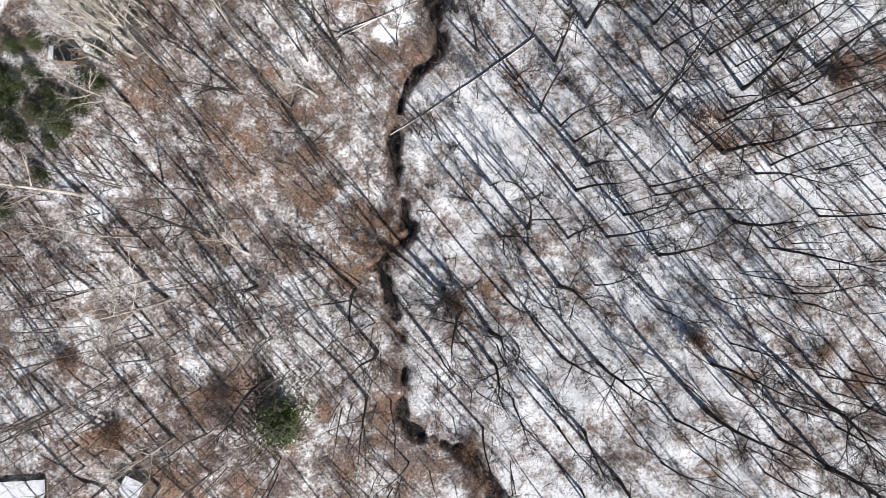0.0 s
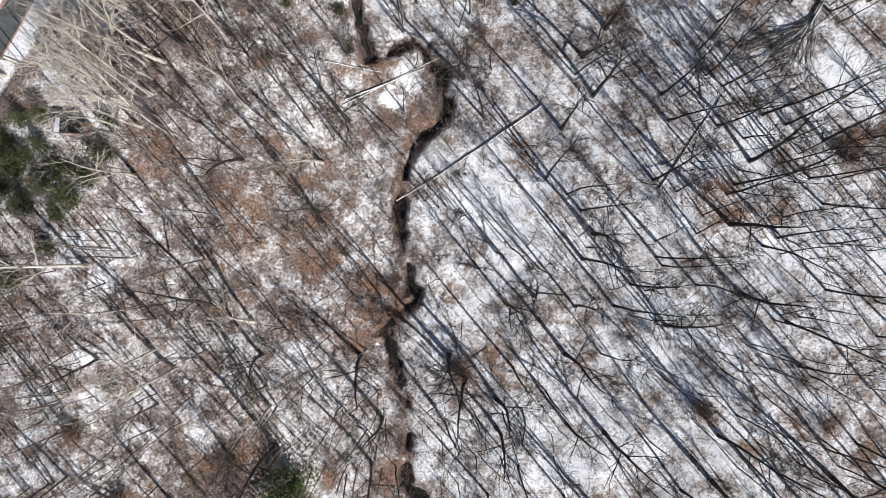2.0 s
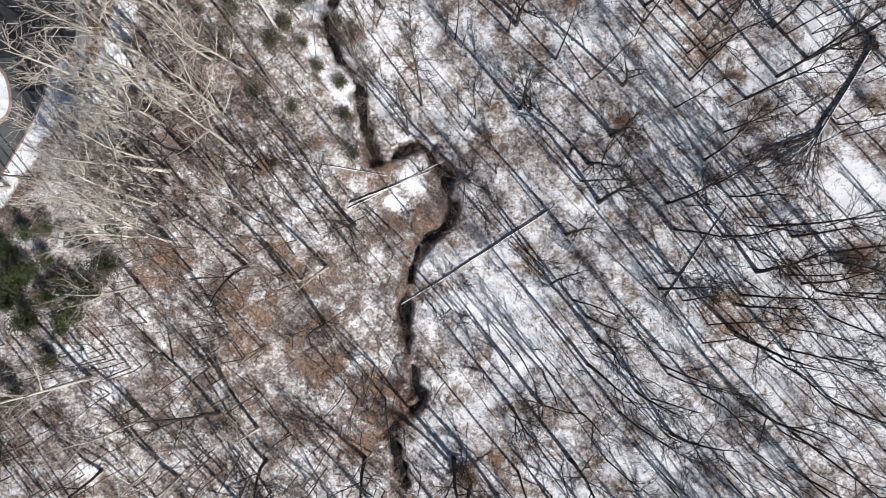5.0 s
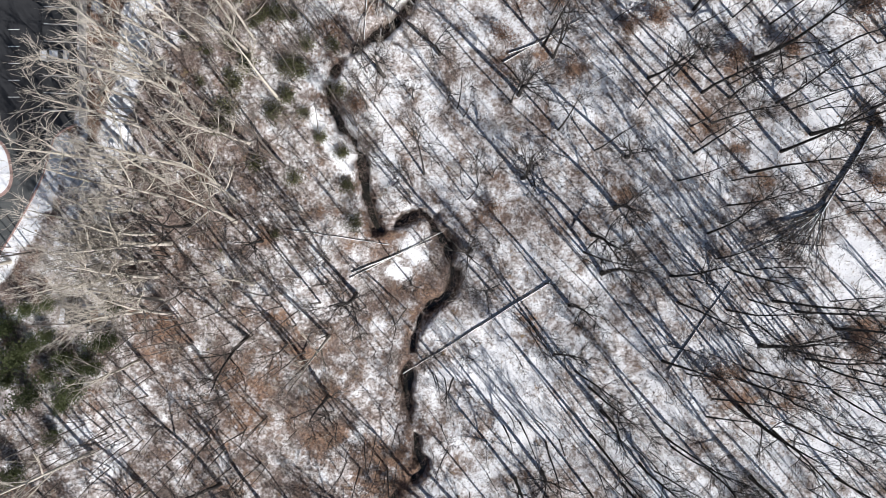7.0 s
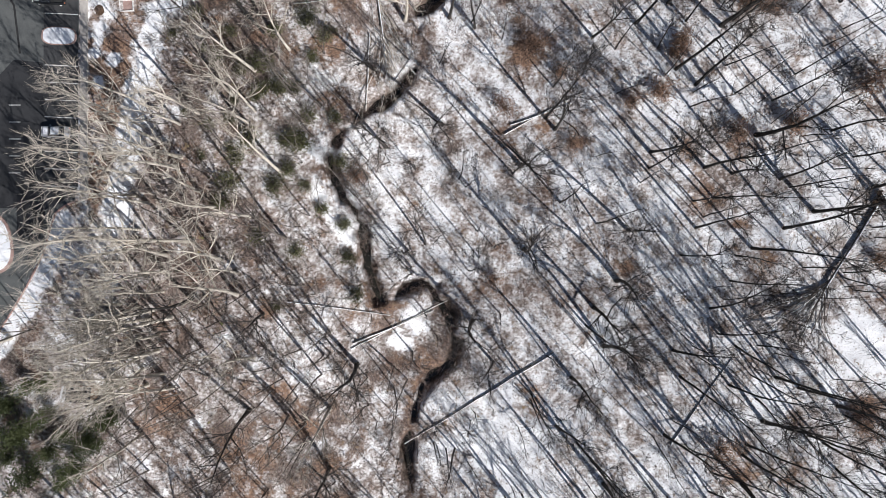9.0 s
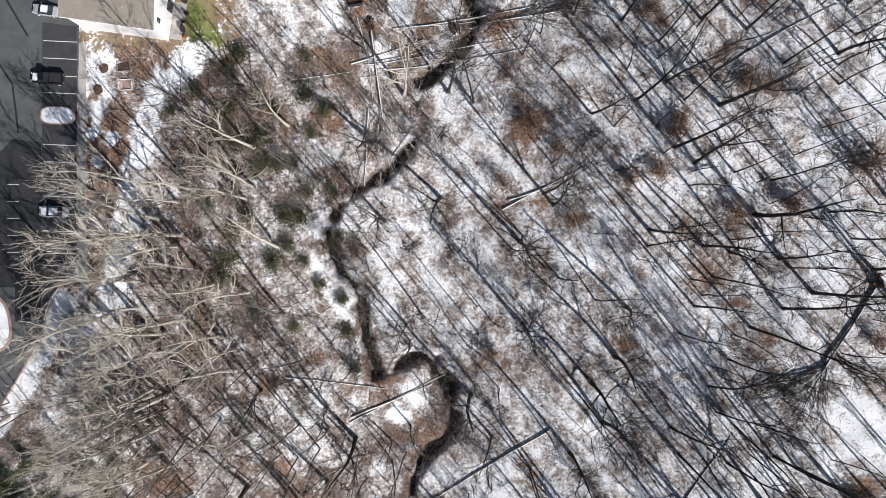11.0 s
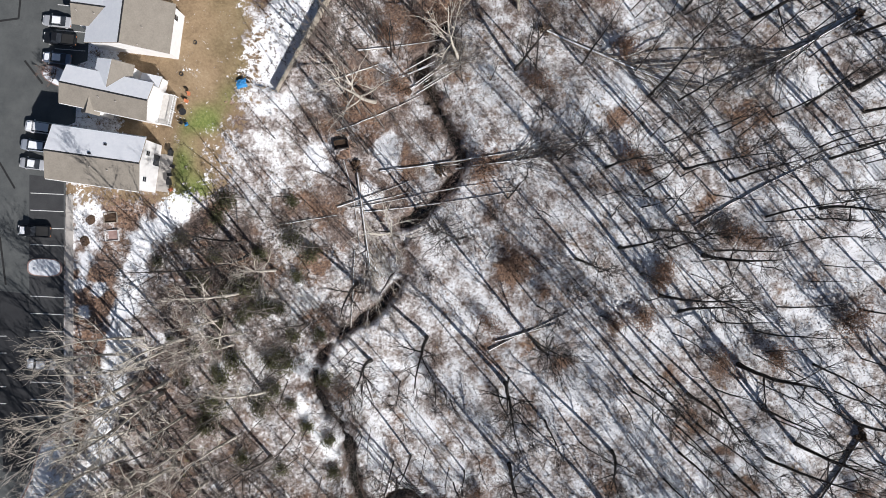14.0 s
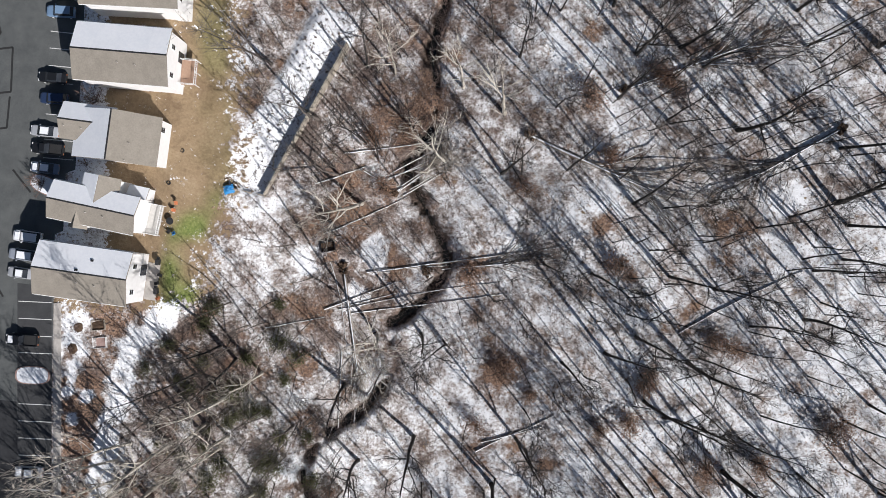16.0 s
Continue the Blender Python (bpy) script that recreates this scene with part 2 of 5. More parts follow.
def curve_through(points, step):
    """A smooth line through the points (Catmull-Rom), cut into pieces of about step metres."""
    p = [np.array(q, float) for q in points]
    p = [2 * p[0] - p[1]] + p + [2 * p[-1] - p[-2]]
    out = []
    for a, b, c, d in zip(p, p[1:], p[2:], p[3:]):
        n = max(2, int(np.linalg.norm(c - b) / step))
        for k in range(n):
            t = k / n
            out.append(0.5 * (2 * b + (c - a) * t + (2 * a - 5 * b + 4 * c - d) * t * t + (3 * b - a - 3 * c + d) * t ** 3))
    out.append(p[-2])
    return np.array(out)


creek_line = curve_through(CREEK, 1.2)


def distance_to(line, x, y):
    """The distance of each point to a line of points (close enough for a dense line)."""
    best = np.full(np.shape(x), 1e9)
    for a, b in zip(line[:-1], line[1:]):
        d = b - a
        t = np.clip(((x - a[0]) * d[0] + (y - a[1]) * d[1]) / max(d @ d, 1e-9), 0, 1)
        best = np.minimum(best, (x - a[0] - t * d[0]) ** 2 + (y - a[1] - t * d[1]) ** 2)
    return np.sqrt(best)


def step01(v, lo, hi):
    t = np.clip((v - lo) / (hi - lo), 0, 1)
    return t * t * (3 - 2 * t)


table = np.random.RandomState(5).rand(256, 256)


def wander(x, y, size):
    """Smooth value noise, 0 to 1."""
    u, v = np.asarray(x) / size, np.asarray(y) / size
    i, j = np.floor(u).astype(int), np.floor(v).astype(int)
    s, t = u - i, v - j
    s, t = s * s * (3 - 2 * s), t * t * (3 - 2 * t)
    g = lambda a, b: table[(i + a) % 256, (j + b) % 256]
    return (g(0, 0) * (1 - s) + g(1, 0) * s) * (1 - t) + (g(0, 1) * (1 - s) + g(1, 1) * s) * t


def soft_plus(v, k):
    return np.logaddexp(0, v / k) * k


LOT_Z = 11.9


def base_height(x, y):
    """The valley without the creek's channel."""
    zc = 0.025 * (np.clip(y, -200, 400) + 13) + 0.6
    right = np.minimum(soft_plus(x + 3.0, 4.0) * (0.165 + 0.0002 * np.clip(y - 40, -60, 80)), 22)
    left = soft_plus(-(x + 9.0), 4.0) * 0.185
    z = zc + right + left
    z = LOT_Z - soft_plus(LOT_Z - z, 1.2) * (x < -20) - (LOT_Z - z) * (x >= -20)
    z = z + (wander(x, y, 9.0) - 0.5) * 0.9 * step01(70 - np.abs(x), 0, 20) + (wander(x + 70, y, 3.1) - 0.5) * 0.28
    level = step01(-x, 38.5, 43.5) * step01(y, 98, 103) + step01(-x, 58, 62.5)
    level = np.clip(level, 0, 1)
    return z * (1 - level) + LOT_Z * level


WALL = [(-35.2, 122.6), (-28.6, 121.2), (-25.0, 127.9), (-14.2, 147.6)]  # the retaining wall's line


def wall_side(x, y):
    """Metres north-west of the long wall."""
    a, b = np.array((-28.6, 121.2)), np.array((-14.2, 147.6))
    d = (b - a) / np.linalg.norm(b - a)
    return -(x - a[0]) * d[1] + (y - a[1]) * d[0]


def in_basin(x, y):
    """1 on the sloping snow field behind the wall."""
    a, b = np.array((-28.6, 121.2)), np.array((-14.2, 147.6))
    d = (b - a) / np.linalg.norm(b - a)
    side = wall_side(x, y)
    along = (x - a[0]) * d[0] + (y - a[1]) * d[1]
    return step01(side, -0.2, 0.4) * step01(-side, -9.0, -6.0) * step01(along + 0.25 * side, -0.5, 0.6) * step01(-along, -37, -30)


GRID = 0.4
grid_x, grid_y = np.meshgrid(np.arange(-130, 130, GRID), np.arange(-80, 250, GRID))
creek_grid = distance_to(creek_line, grid_x, grid_y)


def to_creek(x, y):
    """The distance to the creek's middle line, looked up in a grid."""
    u, v = np.clip((x + 130) / GRID, 0, creek_grid.shape[1] - 1.001), np.clip((y + 80) / GRID, 0, creek_grid.shape[0] - 1.001)
    i, j = u.astype(int), v.astype(int)
    s, t = u - i, v - j
    return (creek_grid[j, i] * (1 - s) + creek_grid[j, i + 1] * s) * (1 - t) + (creek_grid[j + 1, i] * (1 - s) + creek_grid[j + 1, i + 1] * s) * t


def height(x, y, channel=True):
    x, y = np.asarray(x, float), np.asarray(y, float)
    z = base_height(x, y)
    w = in_basin(x, y)
    z = z * (1 - w) + w * (6.4 + 0.26 * np.clip(wall_side(x, y), 0, 9))
    if channel:
        d = to_creek(x, y)
        edge = (wander(x, y, 1.5) - 0.5) * 1.5 + (wander(x, y, 5.0) - 0.5) * 1.6
        z = z - (1.5 + 0.9 * wander(x + 11, y, 6.0)) * (1 - step01(d + edge * 1.2, 0.2, 1.3))
    return z


def ground_at(x, y):
    return float(height(np.array([x]), np.array([y]))[0])


def far_steps(lo, hi, step, reach):
    inner = list(np.arange(lo, hi + 1e-6, step))
    out, s, v = [], step, hi
    while v < reach:
        s *= 1.5
        v += s
        out.append(v)
    low, s, v = [], step, lo
    while v > -reach:
        s *= 1.5
        v -= s
        low.append(v)
    return np.array(low[::-1] + inner + out)


SNOW_STRIP = curve_through([(-43.4, 102.0), (-47.2, 98.6), (-50.0, 95.8), (-51.3, 92.0), (-52.3, 88.0), (-53.2, 83.5), (-54.6, 79.0), (-55.4, 73.0), (-56.2, 67.0), (-57.5, 60.0)], 1.5)
SNOW_BANK = curve_through([(-66.2, 60.0), (-67.5, 55.0), (-71.0, 48.0), (-76.5, 40.0)], 2.0)

SNOW_SPOTS = [(-21.0, 62.6, 2.8), (-18.8, 59.0, 2.2), (-23.6, 66.2, 2.0), (-24.5, 73.5, 2.0), (-10.5, 88.0, 3.2), (-59.4, 100.4, 2.9), (-59.7, 96.4, 2.6), (-59.8, 92.0, 1.9), (-60.2, 88.4, 1.4), (-57.4, 87.0, 1.0), (-59.4, 84.0, 0.9), (66.0, 41.0, 4.0), (60.0, 66.0, 3.0), (52.0, 30.0, 3.0), (70.0, 95.0, 4.0), (58.0, 120.0, 3.0), (-12.0, 57.0, 2.5), (-22.0, 110.0, 2.5), (-13.5, 104.0, 2.4), (-10.0, 111.0, 3.0), (6.0, 20.0, 4.0), (12.0, 12.0, 4.0), (-8.0, 43.5, 2.5), (-9.8, 39.4, 2.0), (-5.6, 42.4, 1.3), (-31.0, 118.0, 1.8)]
RUST_SPOTS = [(-11.5, 4.0, 4.0), (-36.0, 21.0, 3.6), (-46.5, -42.0, 4.5), (-56.0, -32.0, 3.0), (-17.0, -5.0, 3.5), (-7.0, 132.5, 4.0), (-25.0, 90.0, 3.0), (-49.0, 28.0, 3.2), (-35.0, -24.0, 3.0), (-38.0, 12.0, 3.0), (3.0, 47.0, 2.5),
              (0.2, 138.3, 2.4), (-14.1, 116.9, 3.0), (-22.2, 100.6, 3.2), (-6.0, 109.7, 2.4), (7.3, 109.7, 2.4), (-24.5, 9.4, 3.0)]
spot_rng = random.Random(77)
RUST_SPOTS += [(spot_rng.uniform(-44, 72), spot_rng.uniform(-45, 150), spot_rng.uniform(1.2, 2.6)) for _ in range(75)]  # leaf drifts


def build_ground():
    xs, ys = far_steps(-84, 84, 0.55, 1500), far_steps(-56, 172, 0.55, 1500)
    gx, gy = np.meshgrid(xs, ys)
    x, y = gx.ravel(), gy.ravel()
    z = height(x, y)
    nx, ny = len(xs), len(ys)
    idx = np.arange(nx * ny).reshape(ny, nx)
    faces = np.stack([idx[:-1, :-1], idx[:-1, 1:], idx[1:, 1:], idx[1:, :-1]], -1).reshape(-1, 4)
    me = bpy.data.meshes.new("ground")
    me.from_pydata(np.stack([x, y, z], 1).tolist(), [], faces.tolist())
    me.polygons.foreach_set("use_smooth", [True] * len(me.polygons))
    d = to_creek(x, y)
    order = np.argsort(creek_line[:, 1])
    cx = np.interp(y, creek_line[order, 1], creek_line[order, 0])
    west = step01(cx - x, -4, 12)
    lit = 0.27 + 0.115 * west + (wander(x, y, 12.0) - 0.5) * 0.20 + (wander(x + 31, y, 3.3) - 0.5) * 0.24
    lit = lit + (0.1 + 0.5 * wander(x, y + 50, 2.5)) * np.exp(-(d / 1.5) ** 2) * (0.15 + 0.85 * step01(cx - x, -1.0, 2.0)) + 0.10 * np.exp(-((d - 3.5) / 3.0) ** 2) * west
    lit = lit - 0.10 * step01(-x, 18, 22) * step01(x, -38, -34) * step01(y, 102, 106) * step01(-y, -130, -124)
    lit = lit + 0.09 * step01(y, 100, 125) * step01(-np.abs(x - 5), -28, -10)
    lit = lit + 0.01 * step01(-x, 26, 34) * step01(y, 40, 50) * step01(-y, -98, -90)
    lit = lit + 0.05 * step01(-x, 8, 20) * step01(y, 84, 100)
    fray = (wander(x, y, 2.3) - 0.5) * 2.0 + (wander(x, y, 0.9) - 0.5) * 1.0
    strip, bank = distance_to(SNOW_STRIP, x, y) + fray, distance_to(SNOW_BANK, x, y) + fray
    strip, bank = np.maximum(strip, 0), np.maximum(bank, 0)
    clear = np.maximum(np.exp(-(strip / 1.9) ** 4), np.exp(-(bank / 1.8) ** 4))
    clear = np.maximum(clear, in_basin(x, y))
    for sx, sy, sr in SNOW_SPOTS:
        clear = np.maximum(clear, 0.9 * np.exp(-(np.maximum(np.hypot(x - sx, y - sy) + fray * 1.3, 0) / sr) ** 4))
    lit = lit * (1 - clear) - 0.25 * clear
    mud = 1 - step01(d + (wander(x, y, 1.5) - 0.5) * 1.8 + (wander(x, y, 5.0) - 0.5) * 1.9, 0.35, 1.0)
    soil = np.exp(-(d / 5.0) ** 2) * 0.5 * west
    edge_x = np.interp(-y, -SNOW_STRIP[:, 1], SNOW_STRIP[:, 0])
    mulch = step01(x, -61.6, -61.0) * step01(edge_x - x, 0.9, 2.0) * step01(y, 58, 62) * step01(-y, -104.5, -102.5) * (1 - clear)
    mulch = mulch * np.clip(0.25 + 1.3 * wander(x, y, 3.0), 0, 1)
    lit, soil = np.maximum(lit, mulch * 0.66), np.maximum(soil, mulch * 0.5)
    rim = -33.5 - 5.5 * (1 - step01(y, 108, 126))  # where the lawn gives way to snow
    lawn = step01(rim - x, -6.5, 5.0) * step01(y, 99, 106)
    turf = step01(rim - x, -1.0, 2.0) * (1 - step01(rim - x, 4.0, 7.5)) * np.clip(1.7 * wander(x, y, 4.0) - 0.25, 0, 1) * (0.35 + 0.65 * step01(-y, -124, -114))
    shade = step01(-x, 52.6, 54.6) * step01(y, 103, 106)  # snow that stays between the houses
    lawn = lawn * (1 - 0.85 * shade)
    torn = np.clip(0.1 + 0.9 * wander(x, y, 2.4) + 1.2 * (wander(x + 17, y, 1.2) - 0.3), 0, 1.6)
    for sx, sy, sr in RUST_SPOTS:
        g = np.exp(-((x - sx) ** 2 + (y - sy) ** 2) / (1.25 * sr) ** 2) * torn
        lit, soil = lit + 0.24 * g, soil + 0.75 * g
    yard = step01(-x, 52.0, 54.5) * step01(y, 103.5, 106)
    lit = lit * (1 - 0.55 * yard) + 0.07 * step01(-x, 33, 38) * step01(x, -60, -56) * step01(y, 25, 35) * step01(-y, -97, -90)
    for name, val in (("litter", lit), ("soil", soil), ("lawn", lawn), ("turf", turf), ("mud", mud)):
        me.attributes.new(name, "FLOAT", "POINT").data.foreach_set("value", np.clip(val, -0.5, 1.5).astype(np.float32))
    me.materials.append(GROUND)
    me.update()
    tagged(new("ground", me), "forest floor of patchy snow and brown leaf litter in a creek valley", "ground", kind="structure")


build_ground()


def build_creek():
    line = curve_through(CREEK[1:-1], 1.0)
    verts, faces = [], []
    for k, p in enumerate(line):
        a, b = line[max(k - 1, 0)], line[min(k + 1, len(line) - 1)]
        t = (b - a) / np.linalg.norm(b - a)
        w = 0.25 + 0.95 * float(wander(p[0], p[1], 4.0))
        z = float(base_height(np.array([p[0]]), np.array([p[1]]))[0]) - 1.45
        for s in (-1, 0, 1):
            verts.append((p[0] - t[1] * w * s, p[1] + t[0] * w * s, z))
    for k in range(len(line) - 1):
        for s in (0, 1):
            i = 3 * k + s
            faces.append((i, i + 3, i + 4, i + 1))
    tagged(new("creek_water", mesh_of("creek_water", verts, faces, WATER, True)), "narrow dark creek winding between snowy banks", "creek", kind="structure")


build_creek()

# ---- parking lot ----
LOT = [(-140, 175), (-140, 20), (-92, 20), (-80, 36), (-72.8, 47.5), (-68.8, 55.5), (-67.0, 61.5), (-63.4, 64.0), (-62.6, 103.2), (-62.4, 114.4), (-61.0, 115.0), (-60.6, 124.6), (-59.0, 125.2), (-57.6, 148.0), (-57.0, 175)]
lot = tagged(new("parking_lot"), "asphalt parking lot with white stall lines", "road", kind="structure")
part("asphalt", prism(LOT[::-1], LOT_Z - 0.25, LOT_Z + 0.06), ASPHALT, lot)
LOT_TOP = LOT_Z + 0.06


# ---- houses ----
def roof_pair(parent, x0, x1, half, eave, ridge, over=0.35, snow=True, axis="x", tilt_label="tan asphalt shingle roof slope"):
    """Two roof slopes over a body that runs along local x, from x0 to x1, ridge at y = 0; snow lies on the northern one."""
    drop = (ridge - eave) / half * over
    for sgn in (1, -1):
        c = [(x0 - over, 0, ridge), (x1 + over, 0, ridge), (x1 + over, sgn * (half + over), eave - drop), (x0 - over, sgn * (half + over), eave - drop)]
        if sgn > 0:
            c = c[::-1]
        part("roof_slope", slab(c, 0.16), SHINGLE, parent, tilt_label)
    # dark colour on the cap paints the shadow line at the snow's edge
    part("ridge_cap", box(x0 - over, x1 + over, -0.1, 0.13, ridge - 0.06, ridge + 0.04, 0.02), DARK, parent, "ridge cap, darkened as the shadow line beside the snow")
    if snow:
        c = [(x0 - over + 0.05, 0.16, ridge + 0.03), (x1 + over - 0.05, 0.16, ridge + 0.03), (x1 + over - 0.05, half + over - 0.05, eave - drop + 0.09), (x0 - over + 0.05, half + over - 0.05, eave - drop + 0.09)]
        part("roof_snow", slab(c[::-1], 0.08), SNOW, parent, "unmelted snow on the shaded roof slope")


def gable_body(x0, x1, half, base, eave, ridge):
    """Walls with two gables, as one closed shell."""
    bm = bmesh.new()
    ends = []
    for x in (x0, x1):
        ends.append([bm.verts.new((x, y, z)) for y, z in ((-half, base), (half, base), (half, eave), (0, ridge), (-half, eave))])
    a, b = ends
    bm.faces.new(a[::-1])
    bm.faces.new(b)
    for i in range(5):
        j = (i + 1) % 5
        bm.faces.new((a[i], a[j], b[j], b[i]))
    bmesh.ops.recalc_face_normals(bm, faces=bm.faces)
    return bm


def window(parent, x, y, z, w, h, face):
    """A framed window on a wall that looks along face ('e', 'w', 's' or 'n')."""
    turn = {"e": 0, "n": 90, "w": 180, "s": 270}[face]
    m = pose(x, y, z, 0, 0, turn)
    f = part("window_frame", box(-0.02, 0.07, -w / 2 - 0.1, w / 2 + 0.1, -h / 2 - 0.1, h / 2 + 0.1, 0.02), TRIM, parent, "white window frame", m)
    part("pane", box(0.071, 0.08, -w / 2, w / 2, 0.03, h / 2), WINDOW, f, "dark window pane")
    part("pane", box(0.071, 0.08, -w / 2, w / 2, -h / 2, -0.03), WINDOW, f, "dark window pane")


def house(cx, cy, turn, length, half, eave, ridge, label, back=True, snow=True, plain_sides=False):
    h = thing("house", pose(cx, cy, LOT_Z, 0, 0, turn), label, "house", "houses beside the parking lot")
    x0, x1 = -length / 2, length / 2
    part("wall", gable_body(x0, x1, half, -0.6, eave, ridge - 0.17), SIDING, h, "cream siding walls")
    roof_pair(h, x0, x1, half, eave, ridge, snow=snow)
    for sgn in () if plain_sides else (1, -1):
        part("gutter", box(x0 - 0.3, x1 + 0.3, sgn * (half + 0.4) - 0.06, sgn * (half + 0.4) + 0.06, eave - 0.32, eave - 0.2, 0.02), TRIM, h, "white gutter")
    if back:
        for y in (-half * 0.55, half * 0.5):
            window(h, x1, y, 4.5, 0.75, 1.1, "e")
        part("door", box(x1 - 0.02, x1 + 0.06, half * 0.1, half * 0.1 + 1.8, 0.25, 2.3, 0.02), WINDOW, h, "glazed sliding back door")
    for k in range(0 if plain_sides else 4):
        window(h, x0 + length * (0.18 + 0.21 * k), half, 4.2, 0.9, 1.3, "n")
    part("vent_pipe", box(x1 - 4.6, x1 - 4.5, -half * 0.45, -half * 0.45 + 0.1, eave, eave + (ridge - eave) * 0.55 + 0.4, 0.02), CONCRETE, h, "plumbing vent pipe")
    part("vent_pipe", box(x1 - 7.4, x1 - 7.3, -half * 0.4, -half * 0.4 + 0.1, eave, eave + (ridge - eave) * 0.6 + 0.35, 0.02), CONCRETE, h, "plumbing vent pipe")
    return h


h1 = house(-54.2, 108.2, -8.1, 14.2, 3.95, 6.4, 7.5, "two-storey cream house with snow on one tan roof slope")
h4 = house(-48.1, 142.7, -4.7, 14.4, 4.25, 6.2, 7.4, "two-storey cream house with a railed back deck")
house(-47.0, 154.7, -3.0, 15.0, 4.2, 6.2, 7.4, "cream house at the far end of the row")
h2 = house(-53.0, 118.6, -12.0, 13.4, 2.75, 5.5, 6.4, "cream house with cross gables on a snowy roof", back=False)
house(-54.2, 132.1, -7.5, 8.0, 2.65, 4.8, 5.8, "low gabled front wing of a house with tan shingles", back=False, plain_sides=True)


# ---- trees ----
def tube(verts, faces, pts, radii, sides):
    """Adds a tapering tube along pts; a last radius of 0 closes it in a point."""
    base = len(verts)
    n = len(pts)
    for k in range(n):
        p = pts[k]
        d = (pts[min(k + 1, n - 1)] - pts[max(k - 1, 0)]).normalized()
        u = d.orthogonal().normalized()
        v = d.cross(u)
        if k == n - 1 and radii[k] == 0:
            verts.append(tuple(p))
            continue
        for s in range(sides):
            a = 2 * math.pi * s / sides
            verts.append(tuple(p + (u * math.cos(a) + v * math.sin(a)) * radii[k]))
    for k in range(n - 1):
        i = base + k * sides
        tip = k == n - 2 and radii[-1] == 0
        for s in range(sides):
            t = (s + 1) % sides
            faces.append((i + s, i + t, i + sides) if tip else (i + s, i + t, i + sides + t, i + sides + s))


def bent(r, start, way, length, steps, bend, lift):
    """A wandering line from start."""
    pts, d = [start.copy()], way.normalized()
    for _ in range(steps):
        d = (d + Vector((r.gauss(0, bend), r.gauss(0, bend), r.gauss(0, bend) + lift))).normalized()
        pts.append(pts[-1] + d * (length / steps))
    return pts


def tree_meshes(seed, tall, radius, spread, first, limbs, twigs, bark, twig_bark, lean=0.03, rise=(0.8, 1.7), crook=0.03, stout=1.0):
    """Trunk and crown of a bare tree. first: where the limbs begin, as a share of its height; rise: how steeply they climb; crook: how much the stem wanders."""
    r = random.Random(seed)
    stem, crown = ([], []), ([], [])
    trunk = bent(r, Vector((0, 0, -0.4)), Vector((r.gauss(0, lean), r.gauss(0, lean), 1)), tall * 0.96, 9, crook, 0.02)
    tube(*stem, trunk, [radius * (1.35 if k == 0 else 1.0) * (1 - 0.88 * (k / 9) ** 1.15) for k in range(10)], 7)
    lines = []
    for k in range(limbs):
        s = first + (0.98 - first) * (k + r.random() * 0.8) / limbs
        j = min(int(s * 9), 8)
        at, rr = trunk[j].lerp(trunk[j + 1], s * 9 - j), radius * (1 - 0.88 * s ** 1.15)
        a = k * 2.4 + r.uniform(-0.5, 0.5)
        up = r.uniform(*rise)
        length = spread * math.hypot(1, up) * r.uniform(0.65, 1.2) * (1.2 - 0.75 * (s - first) / (1 - first))
        pts = bent(r, at, Vector((math.cos(a), math.sin(a), up)), length, 5, 0.11, 0.05)
        r0 = min(rr * 0.62, (0.025 + 0.016 * length) * stout)
        tube(*crown, pts, [r0 * (1 - 0.82 * q / 5) for q in range(6)], 4)
        lines.append((pts, r0))
        for _ in range(3):  # a side limb
            q = r.randint(1, 3)
            w = (pts[q + 1] - pts[q]).normalized() + Vector((r.gauss(0, 0.45), r.gauss(0, 0.45), r.gauss(0.15, 0.25)))
            side = bent(r, pts[q], w, length * r.uniform(0.35, 0.65), 3, 0.12, 0.05)
            tube(*crown, side, [r0 * 0.55 * (1 - 0.8 * e / 3) for e in range(4)], 3)
            lines.append((side, r0 * 0.55))
    coarse = len(crown[1])
    for pts, r0 in lines:
        n = len(pts) - 1
        for _ in range(twigs):
            s = r.uniform(0.25, 1.0) * n
            k = min(int(s), n - 1)
            at = pts[k].lerp(pts[k + 1], s - k)
            way = (pts[k + 1] - pts[k]).normalized() * 0.9 + Vector((r.gauss(0, 0.55), r.gauss(0, 0.55), r.gauss(0.2, 0.4)))
            length = r.uniform(0.6, 1.4) * (0.6 + 0.18 * spread)
            fine = bent(r, at, way, length * 1.5, 2, 0.16, 0.05)
            tube(*crown, fine, [max(r0 * 0.35, 0.024), 0.021, 0.0], 3)
            for _ in range(2):
                k2 = r.randint(0, 1)
                a2 = fine[k2].lerp(fine[k2 + 1], r.random())
                w2 = (fine[k2 + 1] - fine[k2]).normalized() + Vector((r.gauss(0, 0.5), r.gauss(0, 0.5), r.gauss(0.2, 0.35)))
                tube(*crown, [a2, a2 + w2.normalized() * length * r.uniform(0.4, 0.8)], [0.019, 0.0], 3)
    cr = mesh_of("crown", *crown, bark)
    cr.materials.append(twig_bark)
    cr.polygons.foreach_set("material_index", [0 if k < coarse else 1 for k in range(len(crown[1]))])
    return mesh_of("trunk", *stem, bark, True), cr


